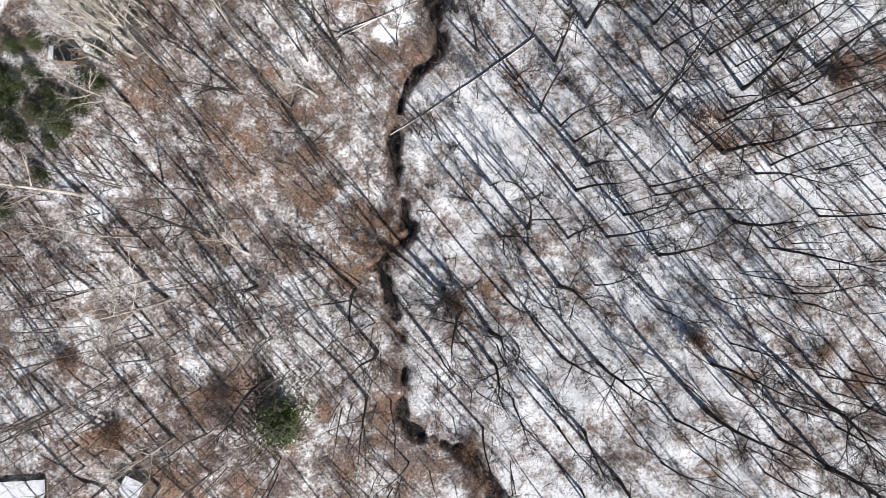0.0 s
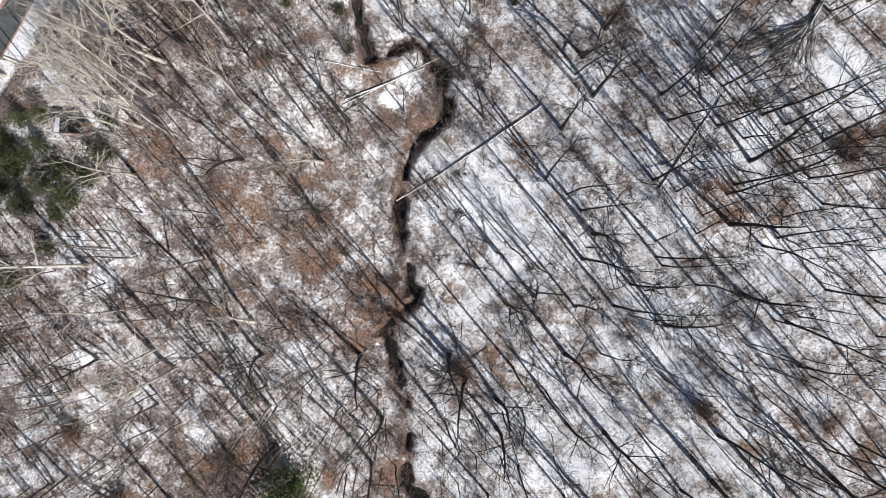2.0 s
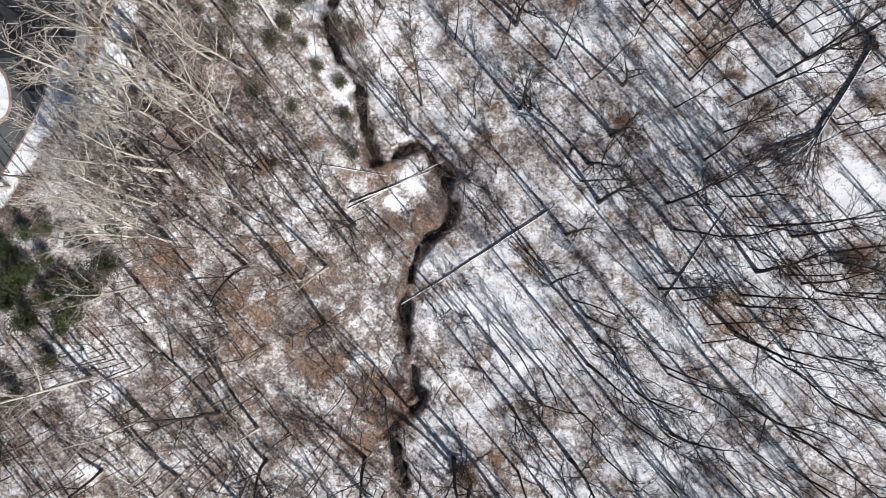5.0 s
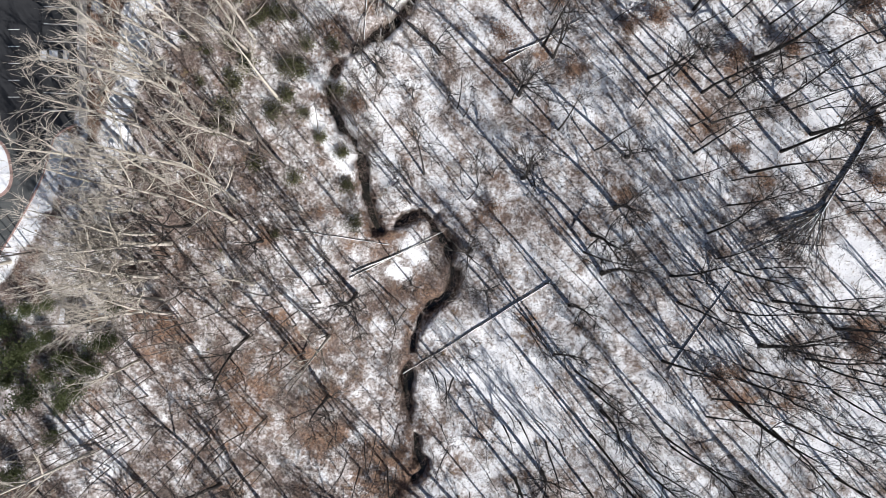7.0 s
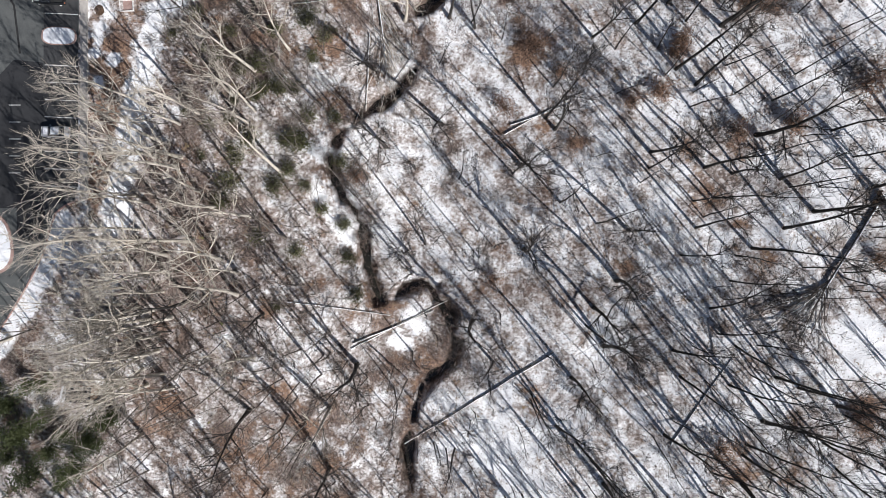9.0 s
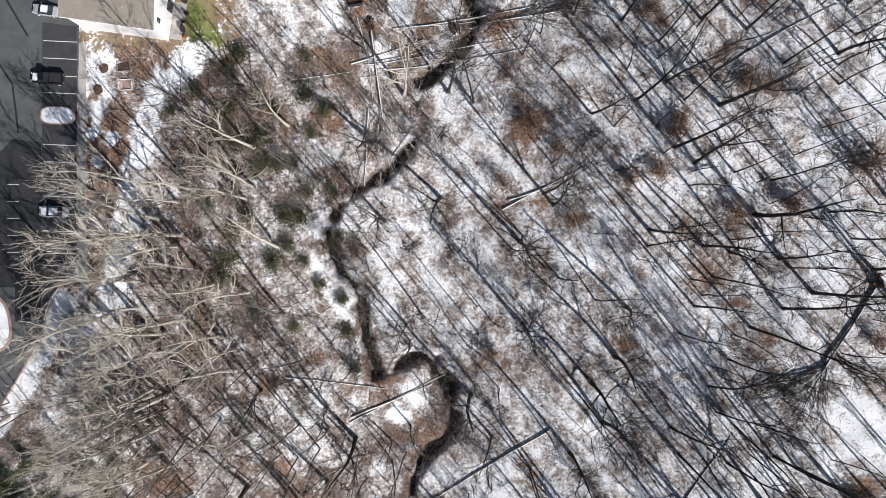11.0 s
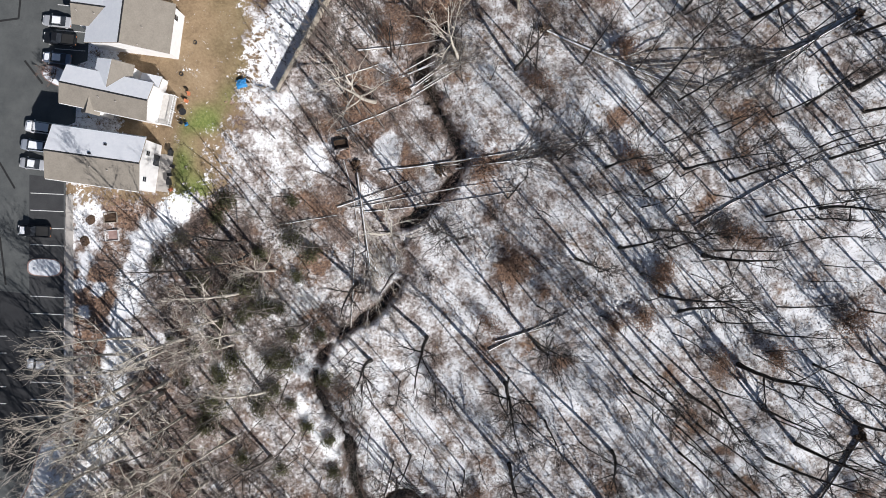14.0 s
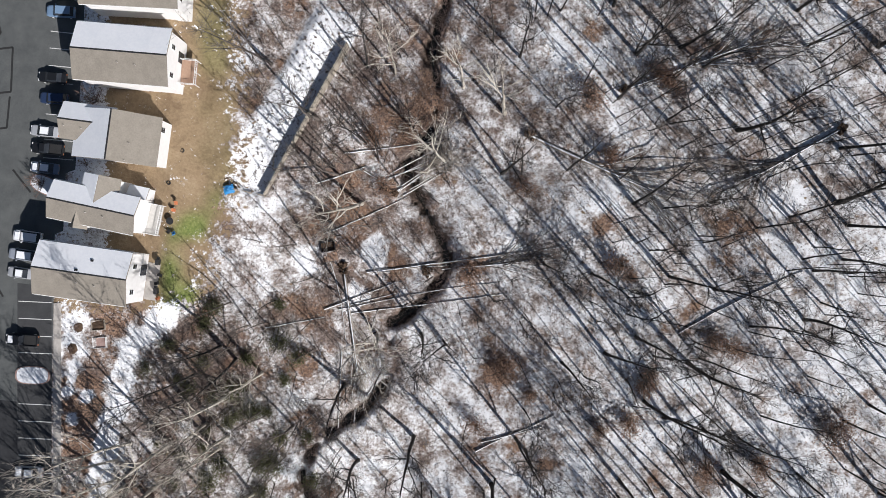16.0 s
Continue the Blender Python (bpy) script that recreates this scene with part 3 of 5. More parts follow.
TREE_KINDS = {
    "tall": [tree_meshes(100 + k, 25.0 + 2.2 * (k % 3), 0.155 + 0.033 * (k % 4), 3.0 + 0.5 * (k % 3), 0.40 + 0.07 * (k % 3), 10, 4, BARK, TWIG) for k in range(8)],
    "broad": [tree_meshes(200 + k, 19.5 + 2.0 * k, 0.30 + 0.03 * k, 4.4 + 0.4 * k, 0.28, 9, 5, BARK, TWIG, 0.07, (0.55, 1.3), 0.05) for k in range(4)],
    "pale": [tree_meshes(300 + k, 21.0 + 1.8 * k, 0.25 + 0.03 * k, 4.4 + 0.4 * k, 0.30, 9, 3, PALE_BARK, PALE_TWIG, 0.05, (0.6, 1.5), 0.035, 1.9) for k in range(4)],
    "grey": [tree_meshes(500 + k, 17.0 + 2.2 * k, 0.14 + 0.03 * k, 3.0 + 0.4 * k, 0.34, 9, 4, GREY_BARK, GREY_TWIG, 0.06, (0.7, 1.6), 0.04) for k in range(5)],
    "slim": [tree_meshes(400 + k, 15.0 + 2.5 * k, 0.11 + 0.015 * k, 2.0 + 0.3 * k, 0.42, 6, 4, BARK, TWIG, 0.06) for k in range(5)],
}
TREE_TAGS = {
    "tall": ("tall straight bare grey-barked tree rising from the snow", "tree", "bare trees of the wood"),
    "broad": ("bare broad-crowned tree with heavy crooked limbs", "tree", "bare trees of the wood"),
    "pale": ("bare pale-barked tree with sunlit branches", "tree", "bare trees of the wood"),
    "grey": ("bare grey-brown tree with ascending branches", "tree", "bare trees of the wood"),
    "slim": ("slender bare young tree", "tree", "bare trees of the wood"),
}


def plant(kind, k, x, y, size=1.0, west=0.0):
    """A tree of that kind; west: degrees by which it leans towards the west."""
    m = pose(x, y, ground_at(x, y), 0, -west) @ pose(0, 0, 0, rng.gauss(0, 2.8), rng.gauss(0, 2.8), rng.uniform(0, 360))
    t = thing("tree", m, *TREE_TAGS[kind])
    t.scale = (size, size, size * rng.uniform(0.92, 1.08))
    for n, me in zip(("trunk", "crown"), TREE_KINDS[kind][k % len(TREE_KINDS[kind])]):
        child(n, me, t)
    return t


taken = []


def free(x, y, gap):
    return all((x - a) ** 2 + (y - b) ** 2 > gap * gap for a, b in taken)


def wooded(x, y):
    """Where trees may stand: not on the lot, the lawn, the houses, the basin or the creek."""
    if (x < -56.0 and y > 44) or (x < -45.0 and y > 79) or (x < -49.0 and y > 56) or (x < -36.5 and y > 97) or (x < -30.5 and y > 104) or x < -84:
        return False
    if (-77 < x < -57 and 15 < y < 36) or float(in_basin(np.array([x]), np.array([y]))[0]) > 0.1:
        return False
    return float(to_creek(np.array([x]), np.array([y]))[0]) > 1.7


def shades_lawn(x, y):
    """Whether a tall tree there would throw its shadow over the lawn behind the houses."""
    return any(x - 0.636 * s < -35.5 and 114 < y + 0.772 * s < 150 for s in (10, 15, 20, 25, 30))


# trees that stand out, by kind
TALL_A = [
    (23.8, 10.3), (31.9, 5.9), (63.5, 28.6), (47.4, 21.5), (56.3, 17.4), (55.6, 13.9), (37.8, 34.2), (58.1, 25.0), (60.3, 23.9), (49.4, -16.5),
    (68.4, -20.7), (63.5, -21.7), (59.1, -24.2), (46.5, -20.2), (17.4, 24.6), (13.1, 30.1), (6.4, 35.7), (37.0, 9.2), (42.7, 5.8), (57.0, -0.2),
    (29.1, 2.0), (13.4, -17.4), (25.2, -32.9), (49.0, 56.1), (42.5, 45.9), (43.8, 41.6), (40.1, 59.5), (45.6, 50.6), (32.6, 72.4), (36.7, 72.5),
    (39.7, 83.5), (36.5, 86.2), (51.7, 80.5), (60.5, 75.2), (41.3, 69.6), (39.6, 64.0), (53.5, 59.4), (52.7, 34.6), (62.3, 30.1), (19.9, 33.3),
]
TALL_B = [
    (35.4, 24.0), (48.5, 23.0), (55.6, 26.5), (53.3, 12.6), (36.1, 10.7), (22.2, 42.7), (21.0, 21.8), (23.4, 18.9), (32.4, 69.6), (9.6, 69.1),
    (23.0, 92.3), (40.4, 107.4), (20.0, 109.3), (47.5, 105.3), (42.9, 64.5), (-5.8, 56.7), (-8.9, 55.6), (27.8, 107.9), (15.1, 78.7), (35.0, 97.1),
    (39.4, 118.8), (52.9, 99.3), (32.1, 137.5), (21.8, 136.3), (15.7, 145.4), (62.3, 108.5), (30.0, 94.2), (-1.6, 96.9), (3.0, 94.9), (58.5, 135.8),
]
BROAD_A = [
    (27.5, -20.4), (15.3, 3.6), (0.1, -7.3), (20.8, -6.8), (8.8, -15.4), (25.3, 39.0), (-40.9, 2.5), (27.3, 50.4), (23.6, 45.7), (29.1, 59.1),
    (16.8, 76.7), (11.0, 70.4), (2.7, 43.0), (-36.3, 27.9), (65.3, 119.4),
]
PALE_A = [
    (-50.6, -5.2), (-60.6, 9.4), (-34.4, -0.7), (-47.6, -8.5), (-31.7, -15.8), (-78.2, 23.2), (-53.2, 24.7), (-22.6, 27.6), (-36.2, 77.5), (-44.0, 78.7),
    (-30.8, 69.2), (-46.8, 71.3), (-41.0, 63.0), (-47.0, 76.8), (-34.9, 86.4), (-54.0, 64.6), (-51.0, 71.2), (-45.2, 57.2), (-52.3, 51.4), (-38.0, 51.5),
    (-58.3, 57.7), (-29.2, 90.3), (-34.8, 79.5), (-47.5, 69.5), (-44.0, 65.6), (-50.2, 74.0), (-35.8, 61.5), (-40.6, 53.8), (-52.1, 56.3), (-12.1, 120.2),
    (-6.1, 143.2), (6.0, 140.5), (13.2, 135.5), (2.6, 127.6), (-9.5, 96.5), (-27.0, 103.0),
]
SHRUBS = [
    (8.2, 80.6), (37.0, 90.6), (34.1, 82.5), (49.7, 95.5), (46.2, 75.5), (54.8, 76.5), (13.0, 90.5), (17.8, 86.5), (29.5, 81.1), (30.8, 128.1),
    (16.9, 122.0), (47.2, 96.6), (31.8, 109.5), (-3.8, 132.5), (-7.9, 122.7), (7.2, 107.5), (38.3, 141.4), (40.1, 139.4), (27.4, 138.0),
    (-10.1, 132.1), (36.0, 88.5), (65.2, 82.4), (67.4, 54.0), (6.2, 50.6), (19.6, 74.2), (-18.0, 68.6), (2.6, -10.2), (44.3, 22.1),
    (66.1, 26.9), (63.5, -18.4), (43.7, -15.8), (-56.0, -31.7), (-61.9, -18.5), (-38.4, -25.7), (3.5, -38.6), (6.2, -41.8), (5.0, -36.0),
]
LOW_GREEN = [
    (-29.0, 69.6), (-26.2, 66.7), (-23.8, 62.8), (-19.8, 60.1), (-20.9, 70.8), (-31.5, 45.6), (-23.3, 92.5), (-19.0, 54.4), (-40.8, 87.7), (-28.5, 55.2),
    (-17.8, 47.3), (-37.2, 85.9), (-31.5, 83.5),
]
EVERGREENS = [
    (-73.4, 30.1), (-71.5, 25.4), (-66.8, 29.2), (-64.0, 25.4), (-59.8, 23.5), (-69.6, 18.8), (-73.4, 21.6), (-61.3, 31.1), 
    (-59.3, 43.6),
]
LOGS_A = [
    [(16.8, 37.6), (-1.3, 25.8), (-9.5, 20.8)], [(36.4, 22.4), (46.3, 38.2)], [(-11.2, 107.8), (4.0, 109.8), (22.5, 112.3)],
    [(-7.1, 107.8), (-10.1, 108.2), (3.0, 109.0)], [(-14.1, 100.5), (-0.0, 102.2), (13.9, 104.2)], [(-14.9, 101.8), (-6.1, 104.0)],
    [(-16.1, 101.2), (1.0, 104.6), (11.9, 106.1)], [(-17.6, 109.6), (-15.8, 103.0), (-14.4, 91.9)], [(-18.5, 101.3), (-6.1, 106.0)],
    [(-18.6, 114.6), (-11.1, 117.9), (-4.1, 121.2)], [(-28.6, 98.2), (-18.5, 99.9)], [(-19.9, 123.5), (-11.1, 126.7)],
]
LOGS_B = [
    [(-15.0, 128.9), (-0.1, 130.9)], [(8.2, 76.1), (21.6, 83.0)], [(9.2, 77.6), (19.7, 81.1)], [(41.9, 97.9), (53.0, 104.7), (60.7, 108.5)],
    [(-19.0, 38.0), (-1.9, 46.6)], [(-29.5, 46.6), (-12.0, 44.0)], [(-10.1, 123.7), (-0.0, 127.1)], [(-12.1, 126.2), (-7.1, 123.2)],
    [(-15.6, 93.8), (-16.2, 80.1)], [(-11.3, 85.5), (-7.2, 91.8)], [(-18.6, 39.0), (-4.3, 44.8)],
]
FALLEN = [
    [(17.4, 131.6), (46.0, 117.3)], [(67.6, 63.6), (53.0, 37.0)], [(65.5, 131.0), (44.0, 118.5)], [(-15.2, 108.1), (-12.2, 87.8)],
    [(-0.0, 108.1), (30.8, 111.2)], [(-6.1, 122.2), (7.0, 130.0)],
]
for kind, spots in (("tall", TALL_A), ("tall", TALL_B), ("broad", BROAD_A), ("pale", PALE_A)):
    for x, y in spots:
        taken.append((x, y))
        if shades_lawn(x, y) and x > -34:
            plant("slim", rng.randrange(5), x, y, 0.7)
            continue
        plant(kind, rng.randrange(12), x, y, rng.uniform(0.9, 1.1))
for x, y in ((-33.5, 93.0), (-36.0, 95.2), (-40.0, 90.5)):  # their shadows reach the end house
    taken.append((x, y))
    plant("tall", rng.randrange(8), x, y, 0.95)
for k in range(27):  # the belt that shades the lot
    x, y = -56.5 + 3.4 * (k % 3) + rng.uniform(-1.3, 1.3), 33.0 + 2.6 * (k // 3) + rng.uniform(-1, 1)
    if free(x, y, 1.8):
        taken.append((x, y))
        plant("pale", rng.randrange(12), x, y, rng.uniform(0.85, 1.05))
for k, (x, y) in enumerate(((-53.4, 59.0), (-52.0, 63.5), (-53.6, 68.0), (-51.6, 72.0), (-52.8, 76.2), (-50.6, 79.0))):  # they reach out over the stalls
    taken.append((x, y))
    plant("pale", k, x, y, 0.95, 15 + 2 * (k % 3))
# the rest of the wood
tries = 0
while len(taken) < 335 and tries < 30000:
    tries += 1
    x, y = rng.uniform(-84, 80), rng.uniform(-46, 166)
    dense = -58 < x < -33 and 30 < y < 96
    if not wooded(x, y) or shades_lawn(x, y) or not free(x, y, 3.4 if dense else 3.9 if x > 36 else 4.6) or (not dense and rng.random() < (0.65 if 2 < x < 38 and 20 < y < 80 else 0.35 if x < 36 else 0.0)):
        continue
    taken.append((x, y))
    pale = x < -20 and rng.random() < 0.75
    plant(rng.choice(["pale", "grey", "grey"]) if pale else rng.choice(["grey", "grey", "broad"]) if x < -12 else rng.choice(["tall", "tall", "broad", "slim"]), rng.randrange(12), x, y, rng.uniform(0.8, 1.1))


def scatter(name, protos, count, region, label, category, mat, gap_to_creek=1.2, seed=1, size=(0.7, 1.2), keep=None):
    """Many small plants, joined into one object; protos: lists of (verts, faces)."""
    r = random.Random(seed)
    verts, faces, base = [], [], 0
    arrs = [(np.array(v), f) for v, f in protos]
    pts = []
    while len(pts) < count:
        x, y = r.uniform(region[0], region[1]), r.uniform(region[2], region[3])
        if keep is None or keep(x, y, r):
            pts.append((x, y))
    zs = height(np.array([p[0] for p in pts]), np.array([p[1] for p in pts]))
    for (x, y), z in zip(pts, zs):
        v, f = arrs[r.randrange(len(arrs))]
        a, s = r.uniform(0, 2 * math.pi), r.uniform(*size)
        lx, ly = r.gauss(0, 0.05), r.gauss(0, 0.05)
        c, d = math.cos(a) * s, math.sin(a) * s
        w = np.stack([x + v[:, 0] * c - v[:, 1] * d + v[:, 2] * lx, y + v[:, 0] * d + v[:, 1] * c + v[:, 2] * ly, z + v[:, 2] * s], 1)
        verts.append(w)
        faces += [tuple(i + base for i in q) for q in f]
        base += len(v)
    ob = new(name, mesh_of(name, np.concatenate(verts).tolist(), faces, mat))
    return tagged(ob, label, category, kind="stuff")


def sapling(seed):
    r = random.Random(seed)
    out = ([], [])
    tall, thick = r.uniform(11, 21), r.uniform(0.6, 1.25)
    trunk = bent(r, Vector((0, 0, -0.3)), Vector((r.gauss(0, 0.06), r.gauss(0, 0.06), 1)), tall, 4, 0.045, 0.02)
    tube(*out, trunk, [0.125 * thick, 0.105 * thick, 0.08 * thick, 0.05 * thick, 0.018], 4)
    for k in range(9):
        s = r.uniform(1.5, 3.9)
        j = int(s)
        at = trunk[j].lerp(trunk[j + 1], s - j)
        a = r.uniform(0, 6.28)
        pts = bent(r, at, Vector((math.cos(a), math.sin(a), r.uniform(0.8, 1.7))), r.uniform(1.4, 3.4), 2, 0.12, 0.05)
        tube(*out, pts, [0.036, 0.024, 0.0], 3)
        for _ in range(3):
            q = pts[0].lerp(pts[2], r.uniform(0.2, 1))
            tube(*out, [q, q + Vector((r.gauss(0, 0.6), r.gauss(0, 0.6), r.gauss(0.6, 0.4)))], [0.018, 0.0], 3)
    return out


def brush(seed):
    """A clump of thin bare stems."""
    r = random.Random(seed)
    out = ([], [])
    for _ in range(11):
        a, s = r.uniform(0, 6.28), r.uniform(0.0, 0.7)
        p = Vector((math.cos(a) * s, math.sin(a) * s, -0.1))
        pts = bent(r, p, Vector((math.cos(a) * 0.7, math.sin(a) * 0.7, r.uniform(0.6, 1.4))), r.uniform(1.2, 3.0), 2, 0.2, 0.0)
        tube(*out, pts, [0.02, 0.016, 0.0], 3)
        for _ in range(3):
            q = pts[1].lerp(pts[2], r.uniform(0, 0.9))
            tube(*out, [q, q + Vector((r.gauss(0, 0.5), r.gauss(0, 0.5), r.gauss(0.2, 0.3)))], [0.014, 0.0], 3)
    return out


def stick(seed):
    r = random.Random(seed)
    out = ([], [])
    pts = bent(r, Vector((-0.8, 0, 0.04)), Vector((1, 0, r.uniform(0, 0.08))), r.uniform(0.8, 2.6), 2, 0.12, 0.0)
    tube(*out, pts, [0.035, 0.026, 0.0], 3)
    for _ in range(2):
        q = pts[0].lerp(pts[1], r.uniform(0.4, 1))
        tube(*out, [q, q + Vector((r.uniform(0.2, 0.6), r.gauss(0, 0.4), 0.05))], [0.017, 0.0], 3)
    return out


def tuft(seed):
    """A knot of short dark stalks."""
    r = random.Random(seed)
    out = ([], [])
    for _ in range(6):
        p = Vector((r.gauss(0, 0.1), r.gauss(0, 0.1), -0.05))
        tube(*out, [p, p + Vector((r.gauss(0, 0.1), r.gauss(0, 0.1), r.uniform(0.12, 0.3)))], [0.07, 0.0], 4)
    return out


def in_wood(x, y, r):
    return wooded(x, y)


def in_west(x, y, r):
    return wooded(x, y) and (r.random() < (0.95 if x < -12 else 0.30))


scatter("saplings", [sapling(600 + k) for k in range(12)], 470, (-10, 100, -80, 170), "thin bare saplings between the larger trees", "saplings", TWIG, seed=3,
        keep=lambda x, y, r: wooded(x, y) and not (x > 4 and r.random() < (0.75 if 14 < x < 56 and 42 < y < 84 else 0.55 if x < 36 else 0.2)))
scatter("grey_saplings", [sapling(620 + k) for k in range(12)], 420, (-84, -8, -52, 170), "thin grey-brown saplings crowding the shaded slope", "saplings", GREY_TWIG, seed=13, keep=in_wood)
scatter("young_trees", [sapling(640 + k) for k in range(12)], 290, (-10, 100, -80, 170), "young bare trees crowding the slopes", "saplings", TWIG, seed=23, size=(0.8, 1.3),
        keep=lambda x, y, r: wooded(x, y) and r.random() < ((0.3 if y < 84 else 0.8) if x > 28 else 0.12))
scatter("grey_young_trees", [sapling(660 + k) for k in range(12)], 200, (-84, -8, -52, 170), "young grey-brown bare trees", "saplings", GREY_TWIG, seed=33, size=(0.8, 1.3),
        keep=lambda x, y, r: wooded(x, y) and not shades_lawn(x, y))
scatter("undergrowth", [brush(700 + k) for k in range(8)], 1000, (-80, 80, -50, 168), "low bare brush with thin pale stems", "undergrowth", PALE_TWIG, seed=4, keep=in_west)
scatter("dark_brush", [brush(730 + k) for k in range(6)], 700, (-80, 80, -50, 168), "low dark bare brush", "undergrowth", TWIG, seed=14, keep=in_west)
scatter("bramble", [brush(735 + k) for k in range(6)], 120, (-52, -27, 78, 101), "dark tangled bramble beside a snowy verge", "undergrowth", TWIG, seed=24, size=(0.6, 1.1),
        keep=lambda x, y, r: x > np.interp(-y, -SNOW_STRIP[:, 1], SNOW_STRIP[:, 0]) + 2.6)
scatter("bank_brush", [brush(750 + k) for k in range(6)], 560, (-34, 14, -50, 165), "brown tangled brush overhanging the creek banks", "undergrowth", BROWN_TWIG, seed=8,
        keep=lambda x, y, r: float(to_creek(np.array([x]), np.array([y]))[0]) < r.uniform(0.8, 4.5))
scatter("brown_brush", [brush(770 + k) for k in range(6)], 480, (-60, 80, -50, 168), "reddish brown bare brush in patches", "undergrowth", BROWN_TWIG, seed=9,
        keep=lambda x, y, r: wooded(x, y) and float(wander(np.array([x + 200.0]), np.array([y]), 8.0)[0]) > 0.56)
scatter("red_thicket", [brush(790 + k) for k in range(6)], 170, (-20, 26, 92, 166), "dense reddish brown thicket around the fallen trees", "undergrowth", BROWN_TWIG, seed=19, size=(0.9, 1.5),
        keep=lambda x, y, r: wooded(x, y) and float(wander(np.array([x + 90.0]), np.array([y]), 9.0)[0]) > 0.42)
scatter("field_debris", [tuft(820 + k) for k in range(6)], 420, (-38, -8, 119, 160), "small dark weed tufts poking through the snow field", "weeds", SOIL, seed=31, size=(0.5, 1.5),
        keep=lambda x, y, r: float(in_basin(np.array([x]), np.array([y]))[0]) > 0.5)
scatter("fallen_twigs", [stick(800 + k) for k in range(10)], 5500, (-80, 80, -50, 168), "dead twigs and sticks strewn over the snow", "twigs", LOG, seed=5, size=(0.5, 1.3), keep=in_wood)


# ---- shrubs and evergreens ----
def leafy_meshes(seed, wide, tall, leaves, leaf, stems, mat, low=0.15, bark=TWIG):
    """A stem mesh and a foliage mesh of many small leaves in uneven clumps."""
    r = random.Random(seed)
    wood, green = ([], []), ([], [])
    clumps = []
    for k in range(stems):
        a, lean = r.uniform(0, 6.28), r.uniform(0.1, 1.0)
        top = r.uniform(0.55, 1.0) * tall
        pts = bent(r, Vector((r.gauss(0, 0.12), r.gauss(0, 0.12), -0.15)), Vector((math.cos(a) * lean * wide / tall, math.sin(a) * lean * wide / tall, 1)), top, 4, 0.10, 0.0)
        tube(*wood, pts, [0.045, 0.037, 0.028, 0.018, 0.0], 4)
        for q in pts[1:]:
            if q.z > low * tall:
                clumps += [(q, 0.22 * wide)] * 2
        for _ in range(4):
            q = pts[r.randint(1, 3)]
            e = q + Vector((r.gauss(0, 0.35) * wide, r.gauss(0, 0.35) * wide, r.gauss(0.05, 0.12) * tall))
            tube(*wood, [q, e], [0.022, 0.0], 3)
            clumps.append((e, 0.17 * wide))
    for _ in range(leaves):
        c, s = r.choice(clumps)
        p = c + Vector((r.gauss(0, s), r.gauss(0, s), r.gauss(0, s * 0.7)))
        u = Vector((r.gauss(0, 1), r.gauss(0, 1), r.gauss(0, 0.6))).normalized()
        v = u.orthogonal().normalized()
        v = (v * math.cos(r.uniform(0, 6)) + u.cross(v) * math.sin(r.uniform(0, 6))).normalized()
        h = leaf * r.uniform(0.6, 1.3)
        b = len(green[0])
        green[0].extend([tuple(p - u * h), tuple(p + v * h * 0.45), tuple(p + u * h), tuple(p - v * h * 0.45)])
        green[1].append((b, b + 1, b + 2, b + 3))
    return mesh_of("stem", *wood, bark), mesh_of("foliage", *green, mat)


SHRUB_KIND = [leafy_meshes(900 + k, 1.9 + 0.35 * k, 2.4 + 0.4 * k, 950, 0.12, 13, DEADLEAF) for k in range(3)]
GREEN_KIND = [leafy_meshes(920 + k, 1.5 + 0.2 * k, 1.8 + 0.3 * k, 620, 0.13, 15, OLIVE) for k in range(3)]
EVER_KIND = [leafy_meshes(940 + k, 2.9 + 0.4 * k, 8.0 + 1.5 * k, 1900, 0.24, 14, NEEDLE, 0.2, BARK) for k in range(2)]
HOLLY_KIND = [leafy_meshes(950, 4.2, 5.6, 3000, 0.25, 16, LEAFGREEN, 0.2, BARK)]


def leafy(kind, name, x, y, size, label, category, group):
    t = thing(name, pose(x, y, ground_at(x, y), 0, 0, rng.uniform(0, 360)), label, category, group)
    t.scale = (size, size, size)
    for n, me in zip(("stem", "foliage"), rng.choice(kind)):
        child(n, me, t)


for x, y in SHRUBS:
    leafy(SHRUB_KIND, "shrub", x, y, rng.uniform(0.95, 1.55), "shrub still holding its dry rust-brown leaves", "shrub", "brown-leaved shrubs")
for _ in range(34):
    LOW_GREEN.append((rng.gauss(-36, 6), rng.gauss(80, 9)))
for x, y in LOW_GREEN:
    leafy(GREEN_KIND, "evergreen_shrub", x, y, rng.uniform(0.7, 1.5), "low olive-green evergreen creeper in the undergrowth", "shrub", "evergreen shrubs")
EVERGREENS = [q for q in EVERGREENS if abs(q[0] + 61.9) > 4.2 or abs(q[1] - 31) > 5]
for x, y in EVERGREENS + [(-62, 20), (-66, 12.5), (-72, 7), (-75, -3), (-57.0, 33.5), (-67.0, 33.8), (-69.5, 27.0), (-66.5, 23.0), (-61.0, 24.4), (-75.5, 26.0), (-76.0, 33.0), (-70.0, 33.5), (-57.2, 27.8), (-64.5, 17.5), (-28.3, -30.6)]:
    leafy(HOLLY_KIND if x > -30 else EVER_KIND, "evergreen_tree", x, y, 1.25 if x > -30 else rng.uniform(0.45, 0.8), "bright green evergreen tree beside rust-brown leaf litter" if x > -30 else "dark green evergreen tree among bare trees", "tree", "evergreen trees")


